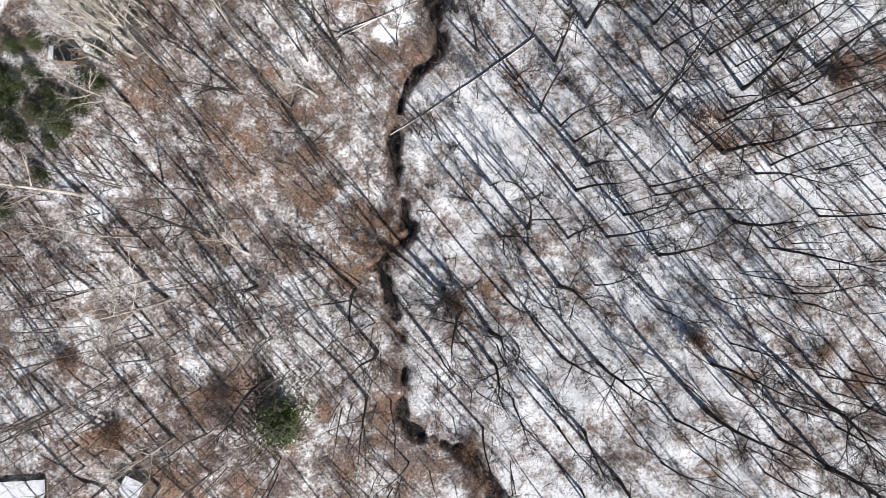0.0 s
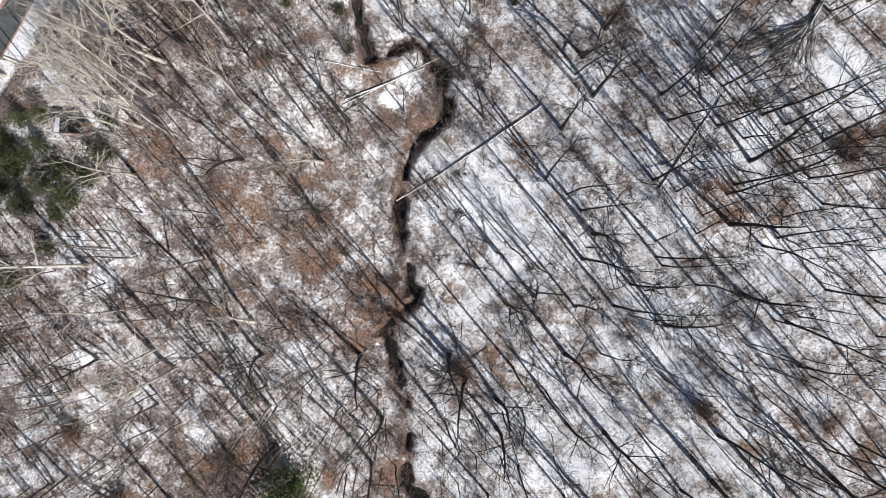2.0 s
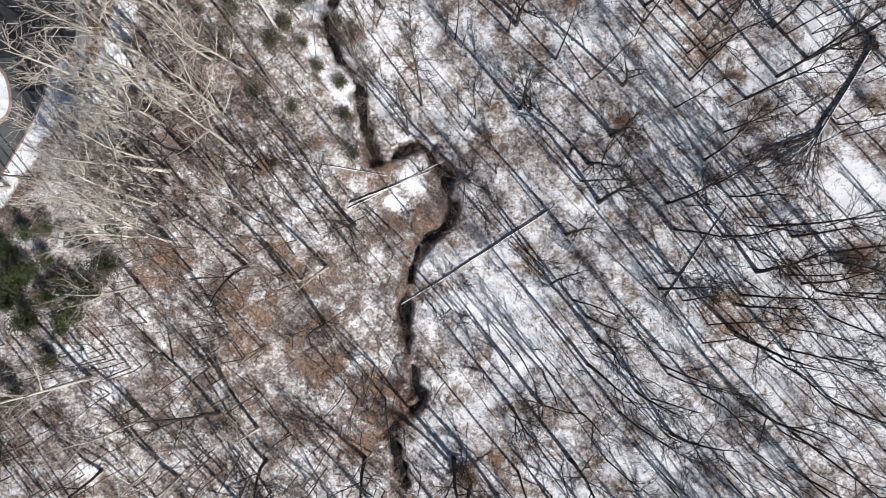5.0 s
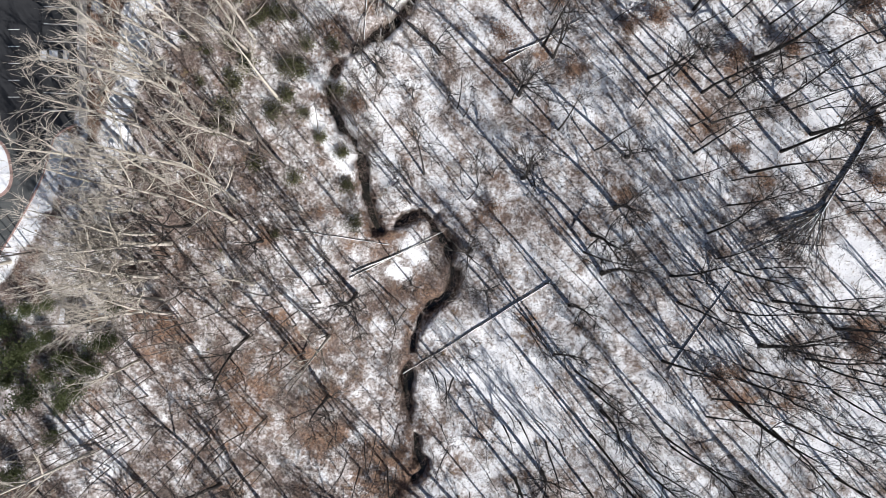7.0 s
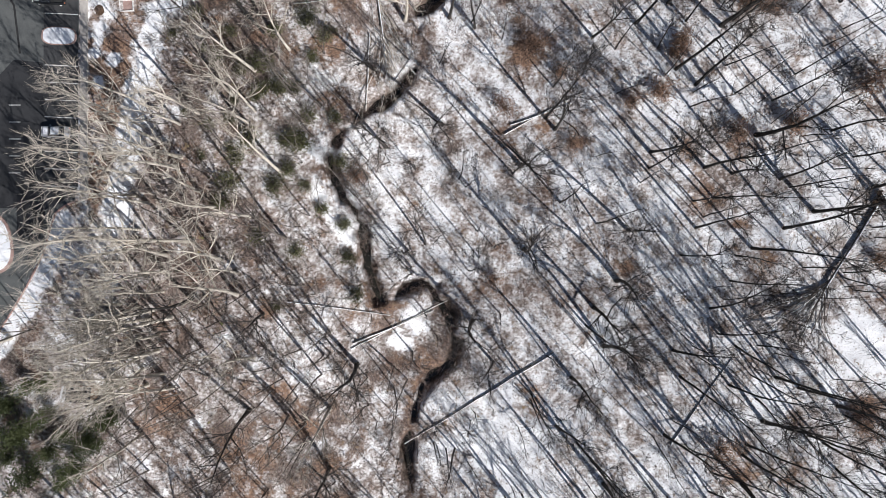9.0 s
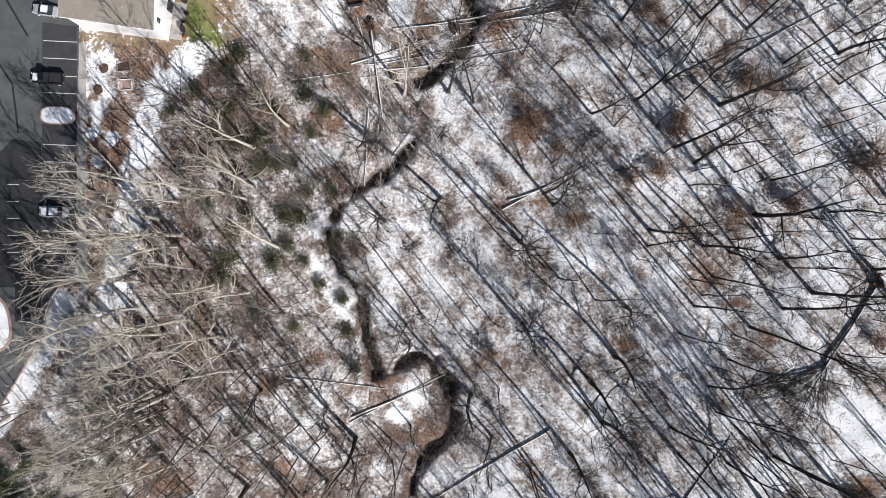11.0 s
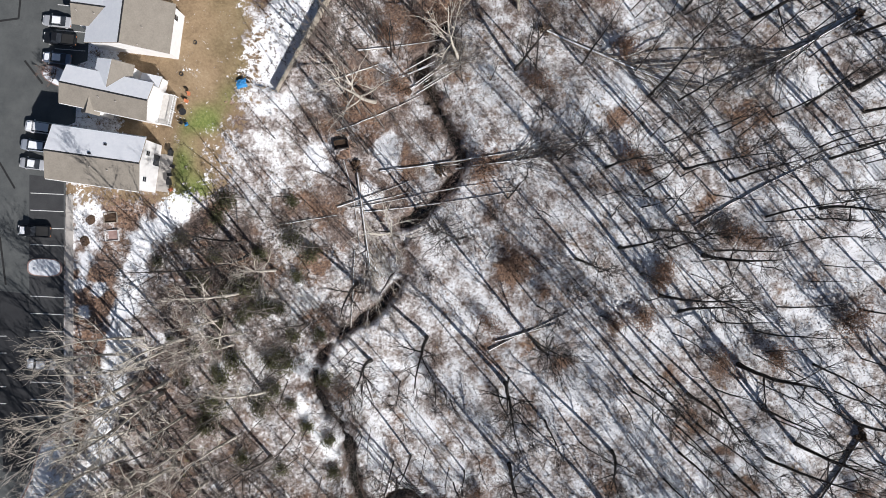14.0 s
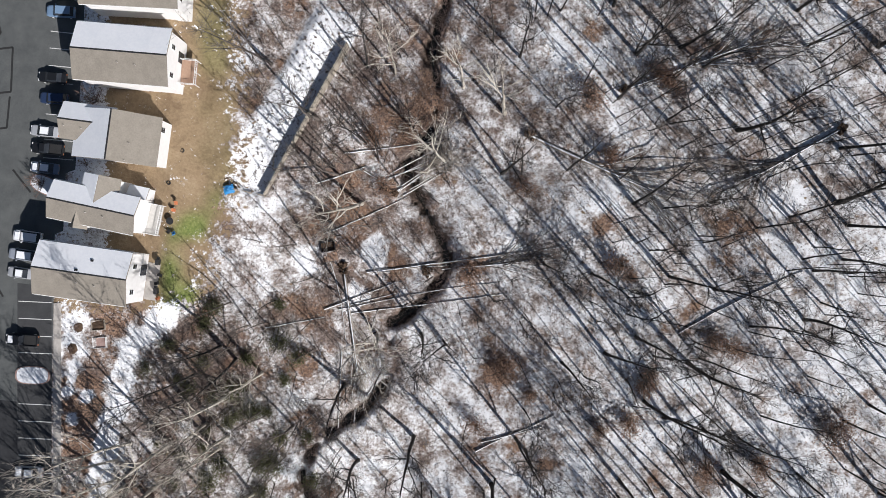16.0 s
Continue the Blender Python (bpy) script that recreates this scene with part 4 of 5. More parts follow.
# ---- fallen wood ----
def fallen_log(points, radius, label):
    """A trunk that lies on the ground, with a broken end and a few stubs."""
    r = random.Random(int(points[0][0] * 10 + points[0][1]))
    line = curve_through(points, 1.6)
    x0, y0 = line[0]
    pts = [Vector((x - x0, y - y0, max(ground_at(x, y), float(base_height(np.array([x]), np.array([y]))[0])) + radius * 0.7)) for x, y in line]
    z0 = pts[0].z
    pts = [Vector((p.x + r.gauss(0, 0.035), p.y + r.gauss(0, 0.035), p.z - z0)) for p in pts]
    t = thing("fallen_log", pose(x0, y0, z0), label, "log", "fallen logs")
    n = len(pts)
    body = ([], [])
    tube(*body, pts, [radius * (1 - 0.55 * k / (n - 1)) for k in range(n)], 8)
    body[1].append(tuple(range(7, -1, -1)))
    body[1].append(tuple(range((n - 1) * 8, n * 8)))
    trunk = child("log", mesh_of("log", *body, LOG, True), t)
    cap = ([], [])
    tube(*cap, [p + Vector((0, 0, radius * (1 - 0.55 * k / (n - 1)) * 0.62)) for k, p in enumerate(pts)], [radius * 0.55 * (1 - 0.55 * k / (n - 1)) for k in range(n)], 6)
    child("snow_cap", mesh_of("snow_cap", *cap, SNOW, True), trunk, "line of snow along the log's top")
    way = (pts[-1] - pts[0]).normalized()
    across = way.cross(Vector((0, 0, 1)))
    for _ in range(6):
        q = pts[0].lerp(pts[-1], r.uniform(0.35, 1.0))
        e = way * r.uniform(0.3, 1.5) + across * r.choice([-1, 1]) * r.uniform(0.4, 1.6) + Vector((0, 0, r.uniform(0.0, 0.7)))
        stub = ([], [])
        tube(*stub, [q, q + e * 0.6 + Vector((0, 0, 0.1)), q + e * 1.4], [radius * 0.3, radius * 0.2, 0.0], 4)
        child("branch", mesh_of("branch", *stub, LOG), t)


log_tag = "weathered fallen log lying across the snow"
LOGS_C = [[(-6.0, 122.0), (3.0, 128.0)], [(-5.0, 123.2), (4.5, 129.5)], [(-4.8, 121.4), (4.4, 126.6)], [(-7.5, 124.3), (3.5, 129.2)], [(-6.5, 125.6), (2.0, 130.2)], [(-3.5, 122.6), (5.0, 127.4)]]
for points in LOGS_C:
    fallen_log(points, rng.uniform(0.11, 0.17), "slender fallen log in a bundle beside the creek")
for points in LOGS_A + LOGS_B:
    fallen_log(points, rng.uniform(0.14, 0.23), log_tag)


def fallen_tree(a, b, seed, radius, bark, label, fork=0.3):
    """An uprooted tree: a stem along the ground that splits into long limbs, fanned out flat, and the torn roots at its foot."""
    r = random.Random(seed)
    foot, top = Vector((*a, 0)), Vector((*b, 0))
    ahead, span = (top - foot).normalized(), (top - foot).length
    z0 = ground_at(*a)
    t = thing("fallen_tree", pose(a[0], a[1], z0), label, "fallen tree", "fallen trees")

    def down(p, lift):
        return Vector((p.x - foot.x, p.y - foot.y, ground_at(p.x, p.y) + lift - z0))

    stem = [down(foot + ahead * span * 0.55 * k / 6, radius * 0.8 + 0.25 * k / 6) for k in range(7)]
    mesh = ([], [])
    tube(*mesh, stem, [radius * (1 - 0.4 * k / 6) for k in range(7)], 8)
    child("trunk", mesh_of("trunk", *mesh, bark, True), t)
    crown = ([], [])
    cap = ([], [])
    tube(*cap, [p + Vector((0, 0, radius * 0.6)) for p in stem], [radius * 0.5 * (1 - 0.4 * k / 6) for k in range(7)], 6)
    for k in range(20):
        start = foot + ahead * span * r.uniform(fork, 0.55)
        a0 = math.atan2(ahead.y, ahead.x) + r.gauss(0, 0.30)
        reach = span * r.uniform(0.28, 0.55)
        pts, p = [], start.copy()
        for q in range(6):
            pts.append(down(p, 0.25 + r.uniform(0.1, 1.1) * (q / 5)))
            a0 += r.gauss(0, 0.17)
            p = p + Vector((math.cos(a0), math.sin(a0), 0)) * reach / 5
        r0 = radius * r.uniform(0.22, 0.5)
        tube(*crown, pts, [r0 * (1 - 0.8 * q / 5) for q in range(6)], 5)
        if k % 2:
            tube(*cap, [p + Vector((0, 0, r0 * 0.6)) for p in pts], [r0 * 0.6 * (1 - 0.8 * q / 5) for q in range(6)], 4)
        for _ in range(13):
            s = r.uniform(0.8, 5)
            q = min(int(s), 4)
            at = pts[q].lerp(pts[q + 1], s - q)
            w = (pts[q + 1] - pts[q]).normalized() + Vector((r.gauss(0, 0.55), r.gauss(0, 0.55), r.gauss(0.1, 0.3)))
            fine = bent(r, at, w, r.uniform(1.0, 3.4), 3, 0.18, 0.0)
            tube(*crown, fine, [r0 * 0.35 + 0.01, 0.026, 0.02, 0.0], 3)
            for _ in range(3):
                e = fine[r.randint(0, 2)]
                tube(*crown, [e, e + Vector((r.gauss(0, 0.5), r.gauss(0, 0.5), r.gauss(0.1, 0.25))) + w.normalized() * 0.5], [0.02, 0.0], 3)
    child("crown", mesh_of("crown", *crown, bark), t)
    child("snow_cap", mesh_of("snow_cap", *cap, SNOW, True), t, "lines of snow along trunk and limbs")
    roots = ([], [])
    for k in range(16):
        a1 = k * 0.39
        out = Vector((-ahead.y, ahead.x, 0)) * math.cos(a1) + Vector((0, 0, 1)) * math.sin(a1)
        pts = bent(r, Vector((0, 0, radius)), out * 1.0 - ahead * 0.35, r.uniform(0.8, 1.7), 3, 0.25, 0.0)
        tube(*roots, pts, [radius * 0.5, radius * 0.32, 0.06, 0.0], 5)
    child("root_plate", mesh_of("root_plate", *roots, SOIL), t, "torn roots caked with dark soil")
    for k in range(9):
        bm = bmesh.new()
        bmesh.ops.create_icosphere(bm, subdivisions=3, radius=r.uniform(0.2, 0.45))
        for v in bm.verts:
            v.co *= 1 + 0.8 * noise.noise(v.co * 4 + Vector((k, seed, 0)))
        part("soil_clod", bm, SOIL, t, "clod of dark soil", pose(-ahead.x * 0.3 + r.gauss(0, 0.45), -ahead.y * 0.3 + r.gauss(0, 0.45), r.uniform(0.0, 0.5)))


FALLEN[0][1], FALLEN[3][1] = (53.0, 113.8), (-11.0, 76.5)
FALLEN.append([(33.0, 138.8), (68.0, 150.5)])
for k, (a, b) in enumerate(FALLEN):
    fallen_tree(a, b, 60 + k, (0.36, 0.27, 0.26, 0.27, 0.24, 0.20, 0.22)[k], LOG if k in (0, 3, 5) else DARK_LOG, "uprooted tree lying with its branches fanned over the snow", 0.47 if k == 1 else 0.25)


# ---- house extras ----
def cross_gable(h, x, half, y0, y1, eave, ridge, north=True):
    """A gable that runs across the house's ridge, with its own two slopes."""
    s = 1 if north else -1
    m = pose(x, 0, 0, 0, 0, 90 if north else -90)
    wing = part("gable_wall", gable_body(y0, y1, half, -0.6, eave, ridge - 0.17), SIDING, h, "cream gable wall", m)
    over = 0.3
    drop = (ridge - eave) / half * over
    for sgn in (1, -1):
        c = [(y0, 0, ridge), (y1 + over, 0, ridge), (y1 + over, sgn * (half + over), eave - drop), (y0, sgn * (half + over), eave - drop)]
        part("roof_slope", slab(c[::-1] if sgn > 0 else c, 0.14), SHINGLE, wing, "tan shingle slope of the cross gable")
    if north:
        c = [(y0, 0.1, ridge + 0.02), (y1 + over - 0.05, 0.1, ridge + 0.02), (y1 + over - 0.05, half + over - 0.05, eave - drop + 0.08), (y0, half + over - 0.05, eave - drop + 0.08)]
        part("roof_snow", slab(c[::-1], 0.07), SNOW, wing, "snow on the shaded slope")
    window(wing, y1, 0, eave - 0.9, 1.0, 1.3, "e")


def railed_deck(h, x0, x1, y0, y1, z, mat=DECKWOOD, label="brown timber deck"):
    """A timber deck behind a house: boards, posts, rails and balusters."""
    d = part("deck", box(x0, x1, y0, y1, z - 0.2, z - 0.05), mat, h, label)
    n = max(3, int((x1 - x0) / 0.16))
    for k in range(n):
        a = x0 + (x1 - x0) * k / n
        part("board", box(a + 0.006, a + (x1 - x0) / n - 0.006, y0, y1, z - 0.046, z), mat, d)
    spots = [(x0 + 0.1, y0 + 0.05), (x1 - 0.05, y0 + 0.05), (x1 - 0.05, y1 - 0.05), (x0 + 0.1, y1 - 0.05), (x1 - 0.05, (y0 + y1) / 2)]
    for px, py in spots:
        part("post", box(px - 0.05, px + 0.05, py - 0.05, py + 0.05, -0.5, z + 1.0, 0.01), TRIM, d, "white deck post")
    for a, b in ((0, 1), (1, 2), (2, 3)):
        (ax, ay), (bx, by) = spots[a], spots[b]
        for zz in (z + 0.15, z + 0.95):
            part("rail", box(min(ax, bx) - 0.03, max(ax, bx) + 0.03, min(ay, by) - 0.03, max(ay, by) + 0.03, zz - 0.03, zz + 0.04), TRIM, d, "white deck rail")
        n = int(max(abs(bx - ax), abs(by - ay)) / 0.35)
        for k in range(1, n):
            px, py = ax + (bx - ax) * k / n, ay + (by - ay) * k / n
            part("baluster", box(px - 0.02, px + 0.02, py - 0.02, py + 0.02, z + 0.15, z + 0.95), TRIM, d)


cross_gable(h2, 0.3, 2.7, 0.4, 4.9, 5.2, 6.25)
cross_gable(h2, -2.2, 1.2, 0.6, 3.5, 5.0, 6.05, False)
part("porch_wall", box(3.6, 6.6, 2.76, 4.6, -0.5, 2.5), SIDING, h2, "cream lean-to wall")
part("porch_roof", slab([(3.4, 4.8, 2.55), (6.8, 4.8, 2.55), (6.8, 2.76, 3.1), (3.4, 2.76, 3.1)], 0.12), SHINGLE, h2, "lean-to roof")
part("porch_snow", slab([(3.45, 4.75, 2.63), (6.75, 4.75, 2.63), (6.75, 2.8, 3.17), (3.45, 2.8, 3.17)], 0.07), SNOW, h2, "snow on the lean-to roof")
railed_deck(h2, 6.75, 8.9, -2.7, 2.4, 0.9, PALEWOOD, "weathered pale grey timber deck")
railed_deck(h4, 7.28, 9.9, -2.9, 1.2, 1.0)
h3b = house(-49.8, 129.9, 82.5, 7.3, 6.5, 4.5, 7.1, "house with a broad tan gable roof beside its front wing", back=False, plain_sides=True)
window(h3b, 2.2, -6.5, 3.0, 0.8, 1.2, "s")
part("patio", box(7.15, 9.2, -3.6, 2.6, -0.4, 0.05, 0.02), CONCRETE, h1, "concrete patio slab")


def lawn_chair(x, y, turn, mat, label):
    c = thing("patio_chair", pose(x, y, max(ground_at(x, y), LOT_Z) + 0.05, 0, 0, turn), label, "chair", "patio furniture")
    part("seat", box(-0.28, 0.28, -0.28, 0.28, 0.38, 0.44, 0.02), mat, c)
    part("backrest", box(-0.28, 0.28, 0.24, 0.30, 0.44, 0.95, 0.02), mat, c)
    for sx in (-0.25, 0.25):
        for sy in (-0.25, 0.25):
            part("leg", box(sx - 0.02, sx + 0.02, sy - 0.02, sy + 0.02, 0, 0.38), DARK, c)


def grill(x, y, turn):
    g = thing("grill", pose(x, y, max(ground_at(x, y), LOT_Z) + 0.05, 0, 0, turn), "black covered barbecue grill on a patio", "grill", "patio furniture")
    bm = box(-0.5, 0.5, -0.3, 0.3, 0.75, 1.15, 0.1)
    part("lid", bm, DARK, g, "black domed lid")
    part("cart", box(-0.45, 0.45, -0.26, 0.26, 0.1, 0.745, 0.02), DARK, g)
    part("shelf", box(0.5, 0.85, -0.22, 0.22, 0.72, 0.76), DARK, g)


def patio_table(x, y, mat, label, z=0.0):
    t = thing("patio_table", pose(x, y, max(ground_at(x, y), LOT_Z) + 0.05 + z, 0, 0, 20), label, "table", "patio furniture")
    bm = bmesh.new()
    bmesh.ops.create_cone(bm, cap_ends=True, segments=20, radius1=0.6, radius2=0.6, depth=0.05, matrix=Matrix.Translation((0, 0, 0.72)))
    part("tabletop", bm, mat, t)
    bm = bmesh.new()
    bmesh.ops.create_cone(bm, cap_ends=True, segments=10, radius1=0.3, radius2=0.05, depth=0.7, matrix=Matrix.Translation((0, 0, 0.345)))
    part("pedestal", bm, DARK, t)


grill(-44.9, 109.8, 80)
grill(-45.2, 105.0, 95)
lawn_chair(-44.6, 107.6, 60, DARK, "dark patio chair on a concrete slab")
lawn_chair(-44.9, 103.8, 120, TERRACOTTA, "rust-orange patio chair behind the house")
lawn_chair(-45.1, 106.3, 100, DARK, "dark patio chair on a concrete slab")
for k, (x, y) in enumerate(((-42.0, 119.6), (-42.3, 118.4), (-43.2, 114.9), (-42.4, 114.6))):
    lawn_chair(x, y, 70 * k, (TERRACOTTA, TERRACOTTA, DARK, BLUE)[k], ("rust-orange cushioned patio chair", "rust-orange cushioned patio chair", "dark patio chair on the lawn", "blue patio chair on the lawn")[k])
patio_table(-42.9, 116.6, DARK, "round dark patio table on the lawn")


def firewood_ring(x, y, label):
    f = thing("fire_pit", pose(x, y, ground_at(x, y)), label, "fire pit", "yard clutter")
    for k in range(10):
        a = k * 0.628
        part("stone", box(-0.09, 0.09, -0.06, 0.06, -0.05, 0.16, 0.03), DARK, f, "", pose(math.cos(a) * 0.28, math.sin(a) * 0.28, 0, 0, 0, math.degrees(a) + 90))


firewood_ring(-41.4, 128.5, "small dark fire ring on the dead lawn")
firewood_ring(-43.4, 123.0, "small dark fire ring on the dead lawn")


# ---- vehicles ----
def car(x, y, turn, col, name, label, length=4.7, width=1.82, tall=1.45, snow=0.0, hood_snow=False):
    """A parked car: a lofted body with wheel arches, a glazed cabin, wheels, lamps, bumpers and mirrors; its front points along local +x."""
    c = thing(name, pose(x, y, LOT_TOP, 0, 0, turn), label, "truck" if name == "pickup_truck" else "car", "parked vehicles")
    L, W = length / 2, width / 2
    mat = paint(name + "_paint", col)
    sections = [(-L, 0.55, 0.78), (-L + 0.12, 0.32, 0.90), (-L + 0.9, 0.26, 0.98), (0.0, 0.24, 0.98), (L - 1.3, 0.25, 0.97), (L - 0.35, 0.30, 0.82), (L, 0.5, 0.68)]
    if name == "suv":
        sections = [(q, lo, hi + 0.10) for q, lo, hi in sections]
    bm = bmesh.new()
    rings = []
    for k, (q, lo, hi) in enumerate(sections):
        w = W * (0.82 if k in (0, len(sections) - 1) else 0.95 if k in (1, len(sections) - 2) else 1.0)
        rings.append([bm.verts.new(p) for p in ((q, -w * 0.92, lo), (q, -w, (lo + hi) / 2), (q, -w * 0.93, hi - 0.05), (q, -w * 0.7, hi), (q, w * 0.7, hi), (q, w * 0.93, hi - 0.05), (q, w, (lo + hi) / 2), (q, w * 0.92, lo))])
    for a, b in zip(rings, rings[1:]):
        for i in range(8):
            j = (i + 1) % 8
            bm.faces.new((a[i], b[i], b[j], a[j]))
    bm.faces.new(rings[0])
    bm.faces.new(rings[-1][::-1])
    bmesh.ops.recalc_face_normals(bm, faces=bm.faces)
    body = part("body", bm, mat, c)
    deck = sections[3][2]
    if name == "pickup_truck":
        c0, c1, r0, r1 = -0.35, 1.35, 0.0, 0.75
        part("truck_bed", box(-L + 0.15, -0.5, -W * 0.82, W * 0.82, deck - 0.02, deck + 0.012), RUBBER, c, "dark open truck bed")
        for sy in (-1, 1):
            part("bed_side", box(-L + 0.1, -0.45, sy * W * 0.9 - 0.06, sy * W * 0.9 + 0.06, deck - 0.05, deck + 0.16, 0.02), mat, c)
        part("tailgate", box(-L + 0.04, -L + 0.14, -W * 0.9, W * 0.9, deck - 0.1, deck + 0.16, 0.02), mat, c)
    elif name == "suv":
        c0, c1, r0, r1 = -L + 0.15, 1.15, -L + 0.45, 0.45
    else:
        c0, c1, r0, r1 = -L + 0.75, 1.1, -L + 1.35, 0.35
    glass = bmesh.new()
    low = [glass.verts.new(p) for p in ((c0, -W * 0.86, deck - 0.03), (c1, -W * 0.86, deck - 0.03), (c1, W * 0.86, deck - 0.03), (c0, W * 0.86, deck - 0.03))]
    top = [glass.verts.new(p) for p in ((r0, -W * 0.66, tall - 0.04), (r1, -W * 0.66, tall - 0.04), (r1, W * 0.66, tall - 0.04), (r0, W * 0.66, tall - 0.04))]
    glass.faces.new(top)
    for i in range(4):
        j = (i + 1) % 4
        glass.faces.new((low[i], low[j], top[j], top[i]))
    part("window_glass", glass, WINDOW, c, "dark tinted window glass")
    roof = part("roof", box(r0 - 0.05, r1 + 0.05, -W * 0.69, W * 0.69, tall - 0.045, tall, 0.02), mat, c)
    if snow:
        part("roof_snow", box(r0 + 0.05, r1, -W * 0.6, W * 0.6, tall + 0.002, tall + snow, 0.02), SNOW, roof, "crust of snow on the roof")
    if hood_snow:
        part("hood_snow", box(c1 + 0.1, L - 0.45, -W * 0.62, W * 0.62, deck - 0.10, deck + 0.03, 0.02), SNOW, body, "crust of snow on the bonnet")
    for sx in (-L + 0.85, L - 0.9):
        for sy in (-1, 1):
            bm = bmesh.new()
            bmesh.ops.create_cone(bm, cap_ends=True, segments=16, radius1=0.33, radius2=0.33, depth=0.22, matrix=pose(sx, sy * (W - 0.1), 0.33, 90, 0, 0))
            w = part("wheel", bm, RUBBER, c)
            bm = bmesh.new()
            bmesh.ops.create_cone(bm, cap_ends=True, segments=12, radius1=0.2, radius2=0.2, depth=0.02, matrix=pose(sx, sy * (W + 0.02), 0.33, 90, 0, 0))
            part("rim", bm, TRIM, w, "pale wheel rim")
    for sy in (-1, 1):
        part("headlight", box(L - 0.22, L + 0.01, sy * W * 0.62 - 0.16, sy * W * 0.62 + 0.16, 0.6, 0.72, 0.03), TRIM, c, "clear headlight")
        part("tail_light", box(-L - 0.01, -L + 0.12, sy * W * 0.66 - 0.13, sy * W * 0.66 + 0.13, 0.68, 0.8, 0.02), TERRACOTTA, c, "red tail light")
        part("wing_mirror", box(c1 - 0.55, c1 - 0.35, sy * (W + 0.08) - 0.09, sy * (W + 0.08) + 0.09, deck, deck + 0.12, 0.03), mat, c)
    return c


WHITE, SILVER, BLACK, NAVY, PALEBLUE = (0.72, 0.73, 0.74), (0.42, 0.43, 0.45), (0.014, 0.015, 0.017), (0.03, 0.05, 0.11), (0.20, 0.30, 0.44)
car(-60.9, 151.3, 177, PALEBLUE, "suv", "pale blue parked SUV in a shaded stall", 4.7, 1.9, 1.65)
car(-60.2, 154.3, 177, WHITE, "car", "white parked sedan beside the houses")
car(-62.3, 140.4, 175, BLACK, "car", "black parked sedan in the shade of a house")
car(-62.0, 136.9, 176, NAVY, "suv", "dark blue parked SUV in the shade", 4.6, 1.88, 1.65)
car(-63.6, 131.5, 174, SILVER, "car", "silver parked sedan with dusty windows", snow=0.03)
car(-63.1, 128.6, 173, BLACK, "pickup_truck", "black parked pickup truck with an open bed", 5.4, 1.95, 1.8)
car(-63.6, 125.4, 173, (0.16, 0.20, 0.27), "car", "blue-grey parked sedan near a kerbed island", snow=0.02, hood_snow=True)
car(-66.4, 114.0, 172, WHITE, "suv", "white parked SUV with snow on its bonnet", 4.8, 1.92, 1.7, hood_snow=True)
car(-67.2, 111.0, 172, (0.33, 0.36, 0.41), "suv", "grey-blue parked SUV beside a snowy roof", 4.6, 1.86, 1.66, snow=0.03)
car(-67.6, 108.0, 172, SILVER, "car", "silver parked hatchback with a frosted roof", 4.2, 1.78, 1.5, snow=0.02)
car(-67.3, 96.9, 176, BLACK, "pickup_truck", "black parked pickup truck with snow on its bonnet", 5.4, 1.95, 1.8, hood_snow=True)
car(-66.2, 75.0, 178, SILVER, "car", "silver parked sedan below bare branches", snow=0.03, hood_snow=True)
car(-78.5, 66.0, 90, (0.05, 0.05, 0.055), "car", "dark parked sedan in tree shade")

# ---- lot details ----


def stall_line(x0, y0, x1, y1, width=0.12):
    d = Vector((x1 - x0, y1 - y0, 0))
    a = math.degrees(math.atan2(d.y, d.x))
    part("stall_line", box(0, d.length, -width / 2, width / 2, 0, 0.008), LINE, lot, "white painted stall line", pose(x0, y0, LOT_TOP + 0.002, 0, 0, a))


for k in range(14):
    y = 103.0 - 2.85 * k
    if not 86.5 < y < 92.5:
        stall_line(-68.4, y + 0.25, -62.9, y)
for y in (148.0, 145.2, 142.3, 139.5, 134.2, 130.0, 126.9):
    stall_line(-64.4 + (y - 126) * 0.06, y + 0.3, -59.3, y - 0.1)
for k in range(7):
    y = 99.5 - 3.0 * k
    stall_line(-84.0, y, -78.8, y)
for k in range(5):
    stall_line(-74.3, 79.5 - 2.8 * k, -72.4, 79.5 - 2.8 * k)


def kerbed_island(outline, label, group="kerbed islands"):
    isl = tagged(new("traffic_island"), label, "island", group, "structure")
    mid = np.mean(outline, 0)
    part("kerb", prism(outline, LOT_Z, LOT_TOP + 0.14), BRICKRED, isl, "reddish kerb round the island")
    inner = [tuple(mid + (np.array(p) - mid) * 0.9) for p in outline]
    part("snow_bed", prism(inner, LOT_TOP + 0.1, LOT_TOP + 0.2), SNOW, isl, "snow lying on the island")
    return isl


def rounded(cx, cy, hx, hy, turn=0.0, power=3.0, n=28):
    out = []
    for k in range(n):
        a = 2 * math.pi * k / n
        c, s = math.cos(a), math.sin(a)
        x, y = hx * abs(c) ** (2 / power) * (1 if c > 0 else -1), hy * abs(s) ** (2 / power) * (1 if s > 0 else -1)
        t = radians(turn)
        out.append((cx + x * math.cos(t) - y * math.sin(t), cy + x * math.sin(t) + y * math.cos(t)))
    return out


kerbed_island(rounded(-66.0, 90.9, 2.9, 1.5, -2), "snow-covered kerbed island between parking stalls")
kerbed_island(rounded(-63.9, 122.6, 2.7, 1.5, -25, 2.4), "small kerbed island with snow and a bare bush")
kerbed_island(rounded(-77.8, 56.5, 4.2, 5.2, 10, 2.6), "large snow-covered kerbed island at the lot's entrance")

